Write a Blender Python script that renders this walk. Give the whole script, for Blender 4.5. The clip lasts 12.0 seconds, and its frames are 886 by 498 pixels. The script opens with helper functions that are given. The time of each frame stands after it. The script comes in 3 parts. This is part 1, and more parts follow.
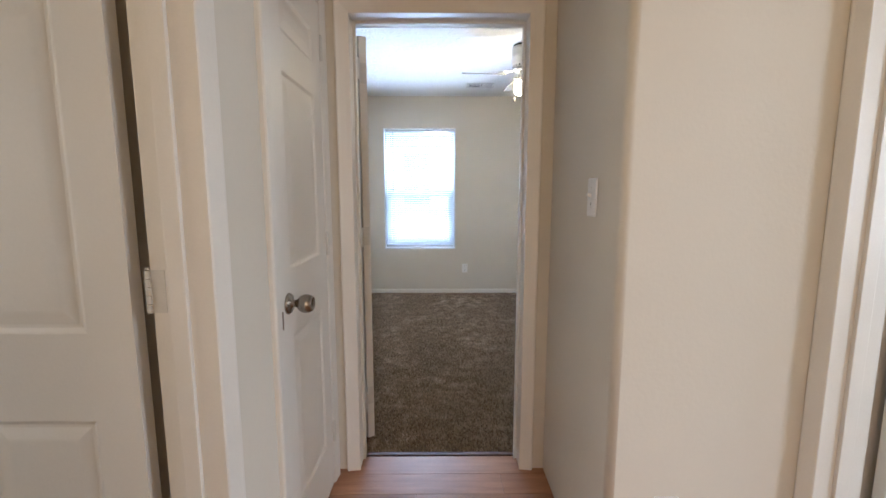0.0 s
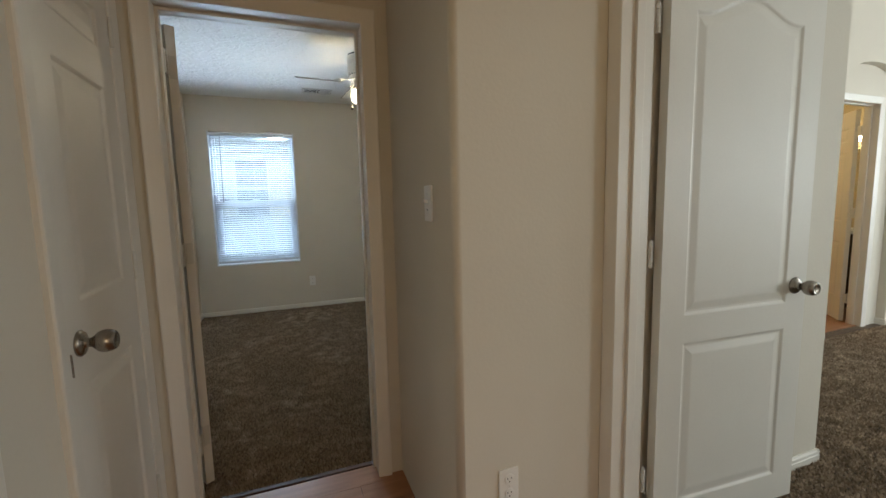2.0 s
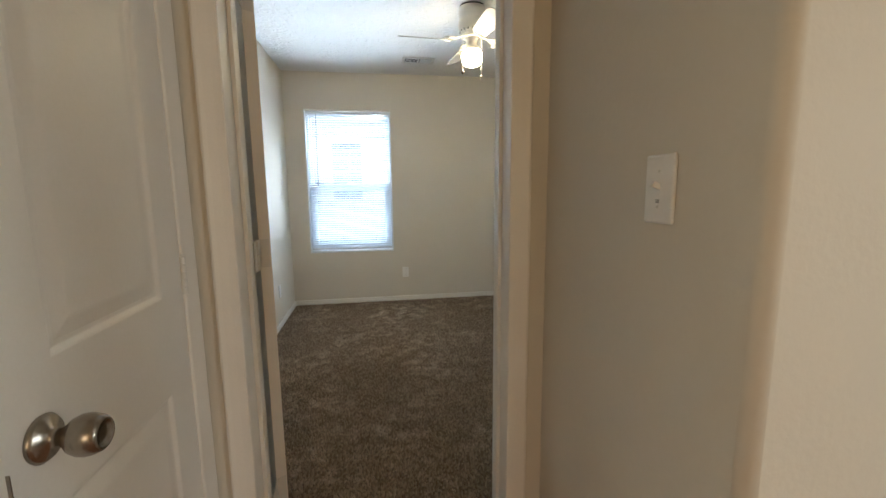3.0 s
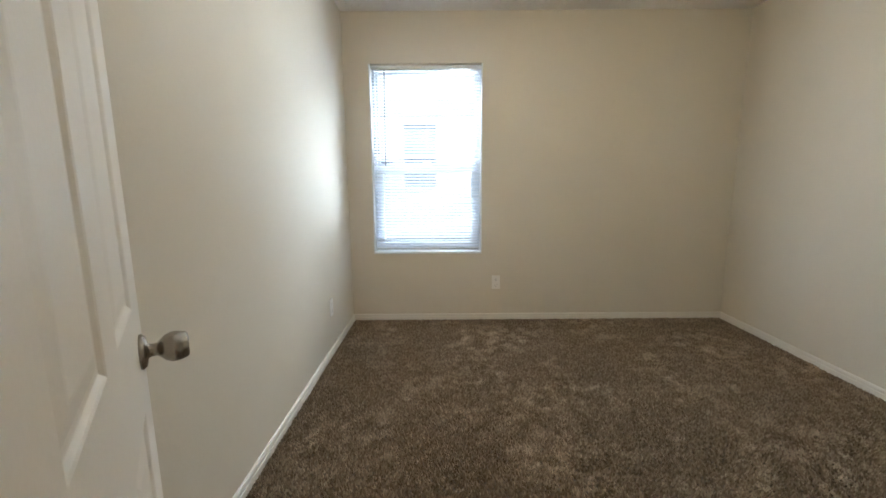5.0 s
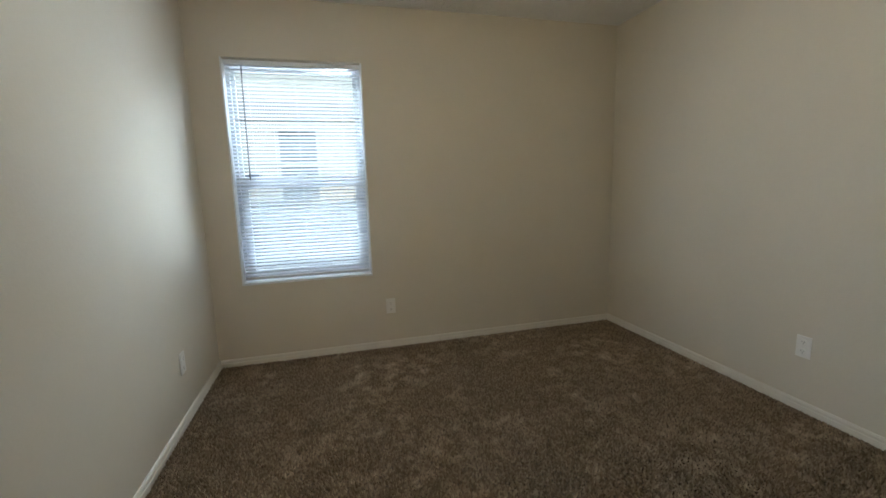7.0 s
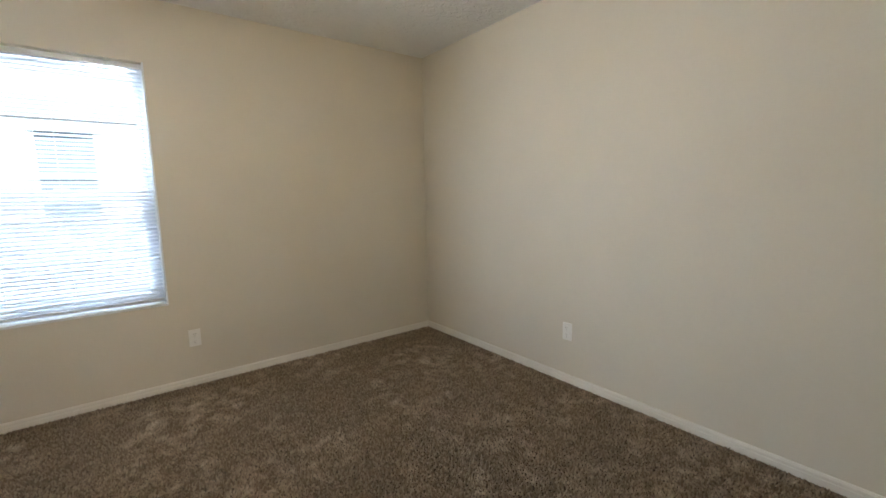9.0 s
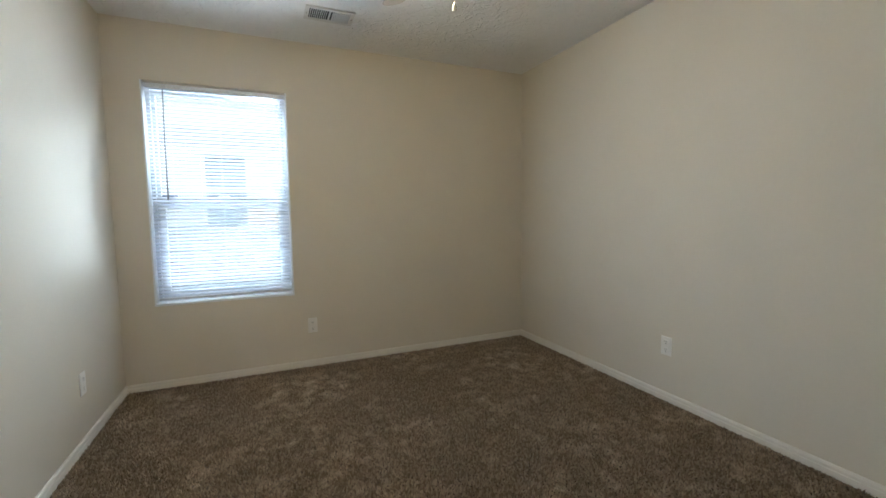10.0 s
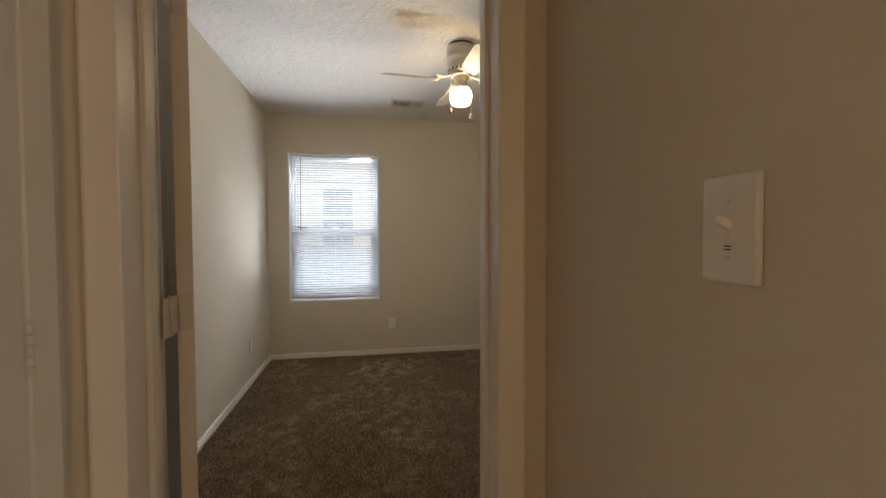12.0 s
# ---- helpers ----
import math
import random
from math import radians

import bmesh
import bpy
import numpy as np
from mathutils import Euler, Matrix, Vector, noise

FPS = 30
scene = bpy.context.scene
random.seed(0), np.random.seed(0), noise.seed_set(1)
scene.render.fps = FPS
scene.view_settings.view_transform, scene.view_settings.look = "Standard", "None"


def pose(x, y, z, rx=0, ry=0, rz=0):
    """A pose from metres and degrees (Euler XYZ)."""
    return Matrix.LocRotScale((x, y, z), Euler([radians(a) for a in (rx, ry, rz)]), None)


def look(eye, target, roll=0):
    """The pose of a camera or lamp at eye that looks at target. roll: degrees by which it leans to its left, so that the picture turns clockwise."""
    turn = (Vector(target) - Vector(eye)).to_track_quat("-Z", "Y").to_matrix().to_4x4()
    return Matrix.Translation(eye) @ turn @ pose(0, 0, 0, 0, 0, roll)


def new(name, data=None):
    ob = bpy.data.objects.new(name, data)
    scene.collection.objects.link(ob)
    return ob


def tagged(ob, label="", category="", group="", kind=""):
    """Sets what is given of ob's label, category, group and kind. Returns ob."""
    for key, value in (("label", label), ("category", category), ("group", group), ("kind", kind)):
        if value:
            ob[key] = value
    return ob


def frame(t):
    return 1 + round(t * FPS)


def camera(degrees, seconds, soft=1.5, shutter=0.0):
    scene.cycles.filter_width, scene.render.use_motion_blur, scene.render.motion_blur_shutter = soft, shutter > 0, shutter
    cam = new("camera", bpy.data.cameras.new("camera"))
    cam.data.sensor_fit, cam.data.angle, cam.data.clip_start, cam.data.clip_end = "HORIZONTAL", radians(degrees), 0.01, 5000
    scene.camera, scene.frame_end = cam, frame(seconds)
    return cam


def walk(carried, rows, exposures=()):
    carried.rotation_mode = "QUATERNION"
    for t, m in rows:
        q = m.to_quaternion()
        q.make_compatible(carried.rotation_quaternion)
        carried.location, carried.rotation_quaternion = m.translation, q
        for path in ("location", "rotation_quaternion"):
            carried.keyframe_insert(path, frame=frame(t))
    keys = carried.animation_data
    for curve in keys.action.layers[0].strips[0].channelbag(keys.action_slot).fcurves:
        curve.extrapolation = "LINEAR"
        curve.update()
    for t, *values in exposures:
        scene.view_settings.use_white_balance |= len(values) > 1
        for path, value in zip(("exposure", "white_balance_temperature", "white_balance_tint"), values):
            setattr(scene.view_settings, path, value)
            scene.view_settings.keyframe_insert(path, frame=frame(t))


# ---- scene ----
cam = camera(93.8, 12.0)
PATH = [
    (0, (0.041, 0.044, 1.243), (0.054, 2.028, 0.988), -0.0),
    (0.5, (0.056, -0.016, 1.253), (0.574, 1.906, 1.056), -0.1),
    (1, (0.08, -0.032, 1.245), (0.867, 1.797, 1.065), -0.5),
    (1.5, (0.079, -0.054, 1.242), (0.923, 1.748, 1.044), -1.2),
    (2, (0.062, 0.037, 1.242), (0.773, 1.893, 1.016), -1.3),
    (2.5, (0.054, 0.329, 1.246), (0.552, 2.248, 0.984), -1.0),
    (3, (0.026, 0.682, 1.242), (0.348, 2.635, 0.956), -0.6),
    (3.5, (-0.023, 1.053, 1.223), (0.168, 3.018, 0.903), -0.4),
    (5.5, (-0.093, 2.054, 1.178), (-0.104, 4.026, 0.842), -0.4),
    (6, (-0.096, 2.187, 1.204), (-0.041, 4.157, 0.861), -0.7),
    (6.5, (-0.083, 2.234, 1.208), (0.128, 4.196, 0.883), -1.3),
    (7, (-0.039, 2.216, 1.221), (0.471, 4.125, 0.916), -1.6),
    (7.5, (0.047, 2.156, 1.245), (0.85, 3.961, 0.932), -1.8),
    (9.5, (0.063, 2.078, 1.227), (1.283, 3.643, 0.981), -1.1),
    (10, (0.036, 1.96, 1.161), (0.826, 3.79, 0.999), -0.8),
    (10.5, (0.051, 1.776, 1.181), (0.487, 3.725, 1.073), -0.1),
    (11, (0.115, 1.562, 1.133), (0.319, 3.551, 1.088), 0.2),
    (11.5, (0.099, 1.281, 1.174), (0.311, 3.269, 1.127), 0.0),
    (12, (0.126, 0.942, 1.232), (0.477, 2.91, 1.168), -0.2),
]
EXPOSURE = [
    (0, 1.9, 5000, 9), (0.5, 1.7, 5100, 7), (1, 1.1, 5250, 4), (1.5, 0.9, 5400, 2), (2, 0.85, 5450, 2), (2.5, 1.1, 5450, 3), (3, 1.5, 5600, 3), (3.5, 1.9, 5700, 3),
    (5.5, 1.6, 6000, 5), (6.5, 1.45, 6000, 5), (7, 0.95, 6000, 2), (7.5, 0.8, 6100, 3), (9.5, 1.85, 5850, 6), (10, 1.35, 5800, 3), (10.5, 0.95, 5800, 1), (11, 0.9, 6150, 4), (11.5, 0.8, 6600, 9), (12, 0.75, 6950, 12)]
walk(cam, [(t, look(eye, target, roll)) for t, eye, target, roll in PATH], EXPOSURE)
BLIND_TILT, BLIND_Y = 25, 5.31
# the light of the day outside, and of the rooms that the hall opens to
world = bpy.data.worlds.new("sky")
scene.world = world
world.use_nodes = True
_n = world.node_tree.nodes
_sky = _n.new("ShaderNodeTexSky")
_sky.sky_type, _sky.sun_disc = "NISHITA", False
_sky.sun_elevation, _sky.sun_rotation = radians(55), radians(170)
world.node_tree.links.new(_sky.outputs[0], _n["Background"].inputs[0])
_n["Background"].inputs[1].default_value = 0.06


def sun_lamp(elevation, azimuth, strength):
    lamp = bpy.data.lights.new("sun", "SUN")
    lamp.energy, lamp.angle, lamp.color = strength, radians(0.5), (1.0, 0.95, 0.88)
    ob = new("sun", lamp)
    e, a = radians(elevation), radians(azimuth)
    way = Vector((math.sin(a) * math.cos(e), math.cos(a) * math.cos(e), math.sin(e)))
    ob.matrix_world = look(way * 30, (0, 0, 0))
    return ob


def window_lamp(name, eye, target, w, h, watts, colour):
    lamp = bpy.data.lights.new(name, "AREA")
    lamp.shape, lamp.size, lamp.size_y, lamp.energy, lamp.color = "RECTANGLE", w, h, watts, colour
    ob = new(name, lamp)
    ob.matrix_world = look(eye, target)
    return ob


sun_lamp(55, 170, 3.4)
DAY = (0.84, 0.91, 1.0)
window_lamp("skylight_bedroom", (-0.21, 5.90, 2.32), (-0.21, 5.30, 1.50), 1.3, 0.4, 31, DAY)
window_lamp("ground_bounce_bedroom", (-0.21, 6.05, 0.05), (-0.21, 5.32, 1.20), 1.5, 0.6, 40, DAY)
# thin lamps added on the opening's edges, for daylight the blind scatters: up, down, both sides
EDGE_Y = BLIND_Y - 0.022
for eye, way, w, h, watts, spread in (((-0.21, EDGE_Y, 0.60), (0.0, -0.7, 0.7), 0.8, 0.024, 3.9, 72), ((-0.21, EDGE_Y, 2.02), (0.05, -0.62, -0.79), 0.7, 0.024, 1.5, 72),
                                      ((0.203, EDGE_Y, 1.32), (-0.68, -0.74, 0.08), 0.024, 1.3, 0.42, 70), ((-0.633, EDGE_Y, 1.32), (0.8, -0.6, 0.05), 0.024, 1.3, 1.9, 74)):
    window_lamp("window_edge_fill", eye, Vector(eye) + Vector(way), w, h, watts, DAY).data.spread = radians(spread)
# warm fill lamp added out of view at the hall's back end
window_lamp("hall_warm_fill", (0.3, -3.04, 1.45), (0.3, 0, 1.35), 1.2, 1.3, 7.2, (1.0, 0.57, 0.19))
window_lamp("skylight_east", (5.6, -3.04, 1.6), (5.6, 0, 1.6), 1.8, 1.4, 48, (1.0, 0.93, 0.82))
window_lamp("skylight_far_east", (8.04, -0.3, 1.6), (0, -0.3, 1.5), 2.2, 1.4, 52, (1.0, 0.94, 0.84))
# warm lamp added in the unseen west room to light its door and the hall
window_lamp("west_warm_fill", (-3.04, -0.5, 1.5), (0, -0.5, 1.3), 1.2, 1.3, 5.8, (1.0, 0.74, 0.44))


# ---- materials ----
def mat(name, colour, rough=0.6, metal=0.0, second=None, scale=8.0, bump=0.0, bump_scale=120.0, fine=0.35, detail=4.0, spec=0.5):
    """A surface of two mottled colours, finer grain within and a fine relief."""
    m = bpy.data.materials.new(name)
    m.use_nodes = True
    nt = m.node_tree
    b = nt.nodes["Principled BSDF"]
    b.inputs["Roughness"].default_value, b.inputs["Metallic"].default_value = rough, metal
    b.inputs["Specular IOR Level"].default_value = spec
    co = nt.nodes.new("ShaderNodeTexCoord")
    second = second or tuple(c * 0.9 for c in colour)
    big = nt.nodes.new("ShaderNodeTexNoise")
    big.inputs["Scale"].default_value, big.inputs["Detail"].default_value = scale, detail
    small = nt.nodes.new("ShaderNodeTexNoise")
    small.inputs["Scale"].default_value, small.inputs["Detail"].default_value = bump_scale, 3.0
    nt.links.new(co.outputs["Object"], big.inputs["Vector"])
    nt.links.new(co.outputs["Object"], small.inputs["Vector"])
    mixed = nt.nodes.new("ShaderNodeMix")
    mixed.data_type = "FLOAT"
    mixed.inputs[0].default_value = fine
    nt.links.new(big.outputs[0], mixed.inputs[2])
    nt.links.new(small.outputs[0], mixed.inputs[3])
    ramp = nt.nodes.new("ShaderNodeValToRGB")
    ramp.color_ramp.elements[0].position, ramp.color_ramp.elements[1].position = 0.35, 0.65
    ramp.color_ramp.elements[0].color, ramp.color_ramp.elements[1].color = (*second, 1), (*colour, 1)
    nt.links.new(mixed.outputs[0], ramp.inputs[0])
    nt.links.new(ramp.outputs[0], b.inputs["Base Color"])
    if bump:
        bu = nt.nodes.new("ShaderNodeBump")
        bu.inputs["Strength"].default_value, bu.inputs["Distance"].default_value = bump, 0.004
        nt.links.new(small.outputs[0], bu.inputs["Height"])
        nt.links.new(bu.outputs[0], b.inputs["Normal"])
    return m


def knockdown(name):
    """Ceiling texture: flattened islands of plaster."""
    m = mat(name, (0.84, 0.83, 0.81), 0.85, second=(0.80, 0.79, 0.77), scale=3, bump=0.0, bump_scale=60)
    nt = m.node_tree
    co = nt.nodes.new("ShaderNodeTexCoord")
    no = nt.nodes.new("ShaderNodeTexNoise")
    no.inputs["Scale"].default_value, no.inputs["Detail"].default_value, no.inputs["Distortion"].default_value = 15, 4, 1.1
    ra = nt.nodes.new("ShaderNodeValToRGB")
    ra.color_ramp.elements[0].position, ra.color_ramp.elements[1].position = 0.47, 0.56
    bu = nt.nodes.new("ShaderNodeBump")
    bu.inputs["Strength"].default_value, bu.inputs["Distance"].default_value = 0.55, 0.008
    nt.links.new(co.outputs["Object"], no.inputs["Vector"])
    nt.links.new(no.outputs[0], ra.inputs[0])
    nt.links.new(ra.outputs[0], bu.inputs["Height"])
    nt.links.new(bu.outputs[0], nt.nodes["Principled BSDF"].inputs["Normal"])
    return m


def pile_mat(name, dark, light):
    """Carpet yarn: every tuft a little different, in drifts where the pile leans."""
    m = bpy.data.materials.new(name)
    m.use_nodes = True
    nt = m.node_tree
    b = nt.nodes["Principled BSDF"]
    b.inputs["Roughness"].default_value, b.inputs["Specular IOR Level"].default_value = 0.95, 0.1
    geo = nt.nodes.new("ShaderNodeNewGeometry")
    co = nt.nodes.new("ShaderNodeTexCoord")
    no = nt.nodes.new("ShaderNodeTexNoise")
    no.inputs["Scale"].default_value, no.inputs["Detail"].default_value, no.inputs["Roughness"].default_value = 9.0, 7, 0.72
    nt.links.new(co.outputs["Object"], no.inputs["Vector"])
    ma = nt.nodes.new("ShaderNodeMapRange")
    ma.inputs[1].default_value, ma.inputs[2].default_value, ma.inputs[3].default_value, ma.inputs[4].default_value = 0.46, 0.72, 0.0, 0.50
    nt.links.new(no.outputs[0], ma.inputs[0])
    wide = nt.nodes.new("ShaderNodeTexNoise")
    wide.inputs["Scale"].default_value, wide.inputs["Detail"].default_value, wide.inputs["Roughness"].default_value, wide.inputs["Distortion"].default_value = 1.7, 5, 0.6, 0.8
    nt.links.new(co.outputs["Object"], wide.inputs["Vector"])
    brushed = nt.nodes.new("ShaderNodeMapRange")
    brushed.inputs[1].default_value, brushed.inputs[2].default_value, brushed.inputs[3].default_value, brushed.inputs[4].default_value = 0.40, 0.64, 0.2, 1.7
    nt.links.new(wide.outputs[0], brushed.inputs[0])
    drift = nt.nodes.new("ShaderNodeMath")
    drift.operation = "MULTIPLY"
    nt.links.new(ma.outputs[0], drift.inputs[0])
    nt.links.new(brushed.outputs[0], drift.inputs[1])
    ad = nt.nodes.new("ShaderNodeMath")
    ad.operation = "MULTIPLY_ADD"
    ad.inputs[1].default_value = 0.40
    nt.links.new(geo.outputs["Random Per Island"], ad.inputs[0])
    nt.links.new(drift.outputs[0], ad.inputs[2])
    ra = nt.nodes.new("ShaderNodeValToRGB")
    ra.color_ramp.elements[0].color, ra.color_ramp.elements[1].color = (*dark, 1), (*light, 1)
    nt.links.new(ad.outputs[0], ra.inputs[0])
    nt.links.new(ra.outputs[0], b.inputs["Base Color"])
    return m


def wood_mat(name, a, c):
    m = mat(name, a, 0.38, second=c, scale=5, bump=0.06, bump_scale=60)
    nt = m.node_tree
    mp = nt.nodes.new("ShaderNodeMapping")
    mp.inputs["Scale"].default_value = (1.0, 9.0, 1.0)
    co = nt.nodes["Texture Coordinate"]
    nt.links.new(co.outputs["Object"], mp.inputs["Vector"])
    for n in nt.nodes:
        if n.bl_idname == "ShaderNodeTexNoise":
            nt.links.new(mp.outputs[0], n.inputs["Vector"])
    info = nt.nodes.new("ShaderNodeObjectInfo")
    hs = nt.nodes.new("ShaderNodeHueSaturation")
    mr = nt.nodes.new("ShaderNodeMapRange")
    mr.inputs[3].default_value, mr.inputs[4].default_value = 0.8, 1.2
    nt.links.new(info.outputs["Random"], mr.inputs[0])
    nt.links.new(mr.outputs[0], hs.inputs["Value"])
    ramp = nt.nodes["Color Ramp"]
    nt.links.new(ramp.outputs[0], hs.inputs["Color"])
    nt.links.new(hs.outputs[0], nt.nodes["Principled BSDF"].inputs["Base Color"])
    return m


def glass_mat(name):
    m = bpy.data.materials.new(name)
    m.use_nodes = True
    nt = m.node_tree
    nt.nodes.clear()
    out = nt.nodes.new("ShaderNodeOutputMaterial")
    mix = nt.nodes.new("ShaderNodeMixShader")
    tr = nt.nodes.new("ShaderNodeBsdfTransparent")
    gl = nt.nodes.new("ShaderNodeBsdfGlossy")
    tr.inputs[0].default_value = (0.86, 0.90, 0.90, 1)
    gl.inputs["Roughness"].default_value = 0.02
    mix.inputs[0].default_value = 0.06
    nt.links.new(tr.outputs[0], mix.inputs[1])
    nt.links.new(gl.outputs[0], mix.inputs[2])
    nt.links.new(mix.outputs[0], out.inputs[0])
    return m


def slat_mat(name):
    """Thin white vinyl that lets a little light through."""
    m = bpy.data.materials.new(name)
    m.use_nodes = True
    nt = m.node_tree
    b = nt.nodes["Principled BSDF"]
    b.inputs["Base Color"].default_value, b.inputs["Roughness"].default_value = (0.70, 0.73, 0.78, 1), 0.45
    tl = nt.nodes.new("ShaderNodeBsdfTranslucent")
    tl.inputs[0].default_value = (0.58, 0.62, 0.70, 1)
    mix = nt.nodes.new("ShaderNodeMixShader")
    mix.inputs[0].default_value = 0.3
    nt.links.new(b.outputs[0], mix.inputs[1])
    nt.links.new(tl.outputs[0], mix.inputs[2])
    nt.links.new(mix.outputs[0], nt.nodes["Material Output"].inputs[0])
    return m


def lit_mat(name, colour, strength):
    m = bpy.data.materials.new(name)
    m.use_nodes = True
    b = m.node_tree.nodes["Principled BSDF"]
    b.inputs["Base Color"].default_value = (0.9, 0.85, 0.75, 1)
    b.inputs["Emission Color"].default_value, b.inputs["Emission Strength"].default_value = (*colour, 1), strength
    return m


WALL = mat("wall_paint", (0.71, 0.66, 0.565), 0.75, second=(0.675, 0.625, 0.53), scale=1.6, bump=0.15, bump_scale=75, fine=0.2)
TRIM = mat("trim_paint", (0.80, 0.765, 0.70), 0.42, second=(0.76, 0.725, 0.66), scale=5, bump=0.05, bump_scale=200)
DOOR = mat("door_paint", (0.82, 0.79, 0.73), 0.45, second=(0.785, 0.755, 0.695), scale=3, bump=0.05, bump_scale=160)
CEIL = knockdown("ceiling_texture")
VINYL = mat("white_vinyl", (0.80, 0.82, 0.84), 0.4, second=(0.77, 0.79, 0.81), scale=6)
LATCH = mat("latch_plastic", (0.22, 0.26, 0.33), 0.5)
PLATE = mat("plate_plastic", (0.86, 0.84, 0.80), 0.35, second=(0.83, 0.81, 0.77), scale=30)
NICKEL = mat("satin_nickel", (0.37, 0.335, 0.29), 0.27, 1.0, second=(0.30, 0.27, 0.235), scale=40, bump_scale=300)
DARK = mat("dark_slot", (0.03, 0.028, 0.025), 0.8)
BROWN = mat("dark_brown_strip", (0.10, 0.05, 0.03), 0.5, second=(0.06, 0.03, 0.02), scale=30)
PILE = pile_mat("carpet_pile", (0.165, 0.122, 0.082), (0.66, 0.535, 0.395))
BACKING = mat("carpet_backing", (0.15, 0.118, 0.09), 0.95, second=(0.11, 0.086, 0.066), scale=7, bump=0.8, bump_scale=160, spec=0.1)
PLANK = wood_mat("laminate_plank", (0.40, 0.20, 0.105), (0.29, 0.135, 0.068))
GLASS = glass_mat("window_glass")
SLAT = slat_mat("blind_slat")
GLOBE = lit_mat("lit_globe", (1.0, 0.74, 0.42), 32.0)
BLADE = mat("fan_blade", (0.50, 0.46, 0.40), 0.5, second=(0.45, 0.41, 0.35), scale=12)
FANWHITE = mat("fan_white", (0.78, 0.74, 0.67), 0.4, second=(0.74, 0.70, 0.63), scale=10)
STUCCO = mat("pale_stucco", (0.74, 0.73, 0.71), 0.9, second=(0.68, 0.67, 0.65), scale=2, bump=0.5, bump_scale=60)
FENCE = mat("fence_board", (0.50, 0.50, 0.52), 0.8, second=(0.42, 0.42, 0.45), scale=4, bump=0.3, bump_scale=40)
EARTH = mat("dry_ground", (0.30, 0.25, 0.19), 0.95, second=(0.22, 0.18, 0.13), scale=3, bump=0.6, bump_scale=40)
# the sky's reflection is put into the pane's pale blue-grey colour
SKYGLASS = mat("far_glass_sky", (0.40, 0.44, 0.50), 0.15, second=(0.34, 0.38, 0.44), scale=2)
# the yellow of the bathroom's lamplight is put into this wall colour
BATHWALL = mat("bath_yellow_lit", (0.66, 0.56, 0.36), 0.7, second=(0.62, 0.52, 0.33), scale=2, bump=0.2)
CABINET = mat("dark_cabinet", (0.05, 0.03, 0.02), 0.4, second=(0.035, 0.02, 0.014), scale=8)
METAL_W = mat("painted_metal", (0.70, 0.68, 0.63), 0.4, second=(0.66, 0.64, 0.59), scale=30)


# ---- building helpers ----
def part(name, bm, material, parent=None, label="", smooth=False):
    me = bpy.data.meshes.new(name)
    bm.to_mesh(me)
    bm.free()
    me.materials.append(material)
    if smooth:
        me.polygons.foreach_set("use_smooth", [True] * len(me.polygons))
    ob = new(name, me)
    ob.parent = parent
    return tagged(ob, label) if label else ob


def empty(name, m, label, category, group="", kind=""):
    ob = new(name)
    ob.matrix_world = m
    return tagged(ob, label, category, group, kind)


def add_box(bm, x0, x1, y0, y1, z0, z1, bevel=0.0, m=None):
    r = bmesh.ops.create_cube(bm, size=1.0, matrix=Matrix.LocRotScale(((x0 + x1) / 2, (y0 + y1) / 2, (z0 + z1) / 2), None, (abs(x1 - x0), abs(y1 - y0), abs(z1 - z0))))
    vs = r["verts"]
    if bevel:
        es = list({e for v in vs for e in v.link_edges})
        r2 = bmesh.ops.bevel(bm, geom=es, offset=bevel, segments=2, affect="EDGES", profile=0.6)
        vs = r2["verts"]
    if m:
        bmesh.ops.transform(bm, matrix=m, verts=list(set(vs)))
    return bm


def box(x0, x1, y0, y1, z0, z1, bevel=0.0):
    return add_box(bmesh.new(), x0, x1, y0, y1, z0, z1, bevel)


def add_lathe(bm, profile, segments=24, m=None):
    """profile: (radius, height) pairs round z."""
    rings = []
    for r, z in profile:
        rings.append([bm.verts.new((r * math.cos(2 * math.pi * i / segments), r * math.sin(2 * math.pi * i / segments), z)) for i in range(segments)])
    for a, b in zip(rings, rings[1:]):
        for i in range(segments):
            j = (i + 1) % segments
            bm.faces.new((a[i], a[j], b[j], b[i]))
    bm.faces.new(rings[0][::-1])
    bm.faces.new(rings[-1])
    if m:
        bmesh.ops.transform(bm, matrix=m, verts=[v for ring in rings for v in ring])
    return bm


def lathe(profile, segments=24, m=None):
    return add_lathe(bmesh.new(), profile, segments, m)


def prism(points, depth, m=None):
    """A polygon in x, z, given thickness along y."""
    bm = bmesh.new()
    a = [bm.verts.new((x, 0, z)) for x, z in points]
    b = [bm.verts.new((x, depth, z)) for x, z in points]
    bm.faces.new(a)
    bm.faces.new(b[::-1])
    for i in range(len(a)):
        j = (i + 1) % len(a)
        bm.faces.new((a[j], a[i], b[i], b[j]))
    bmesh.ops.recalc_face_normals(bm, faces=bm.faces)
    if m:
        bmesh.ops.transform(bm, matrix=m, verts=bm.verts)
    return bm


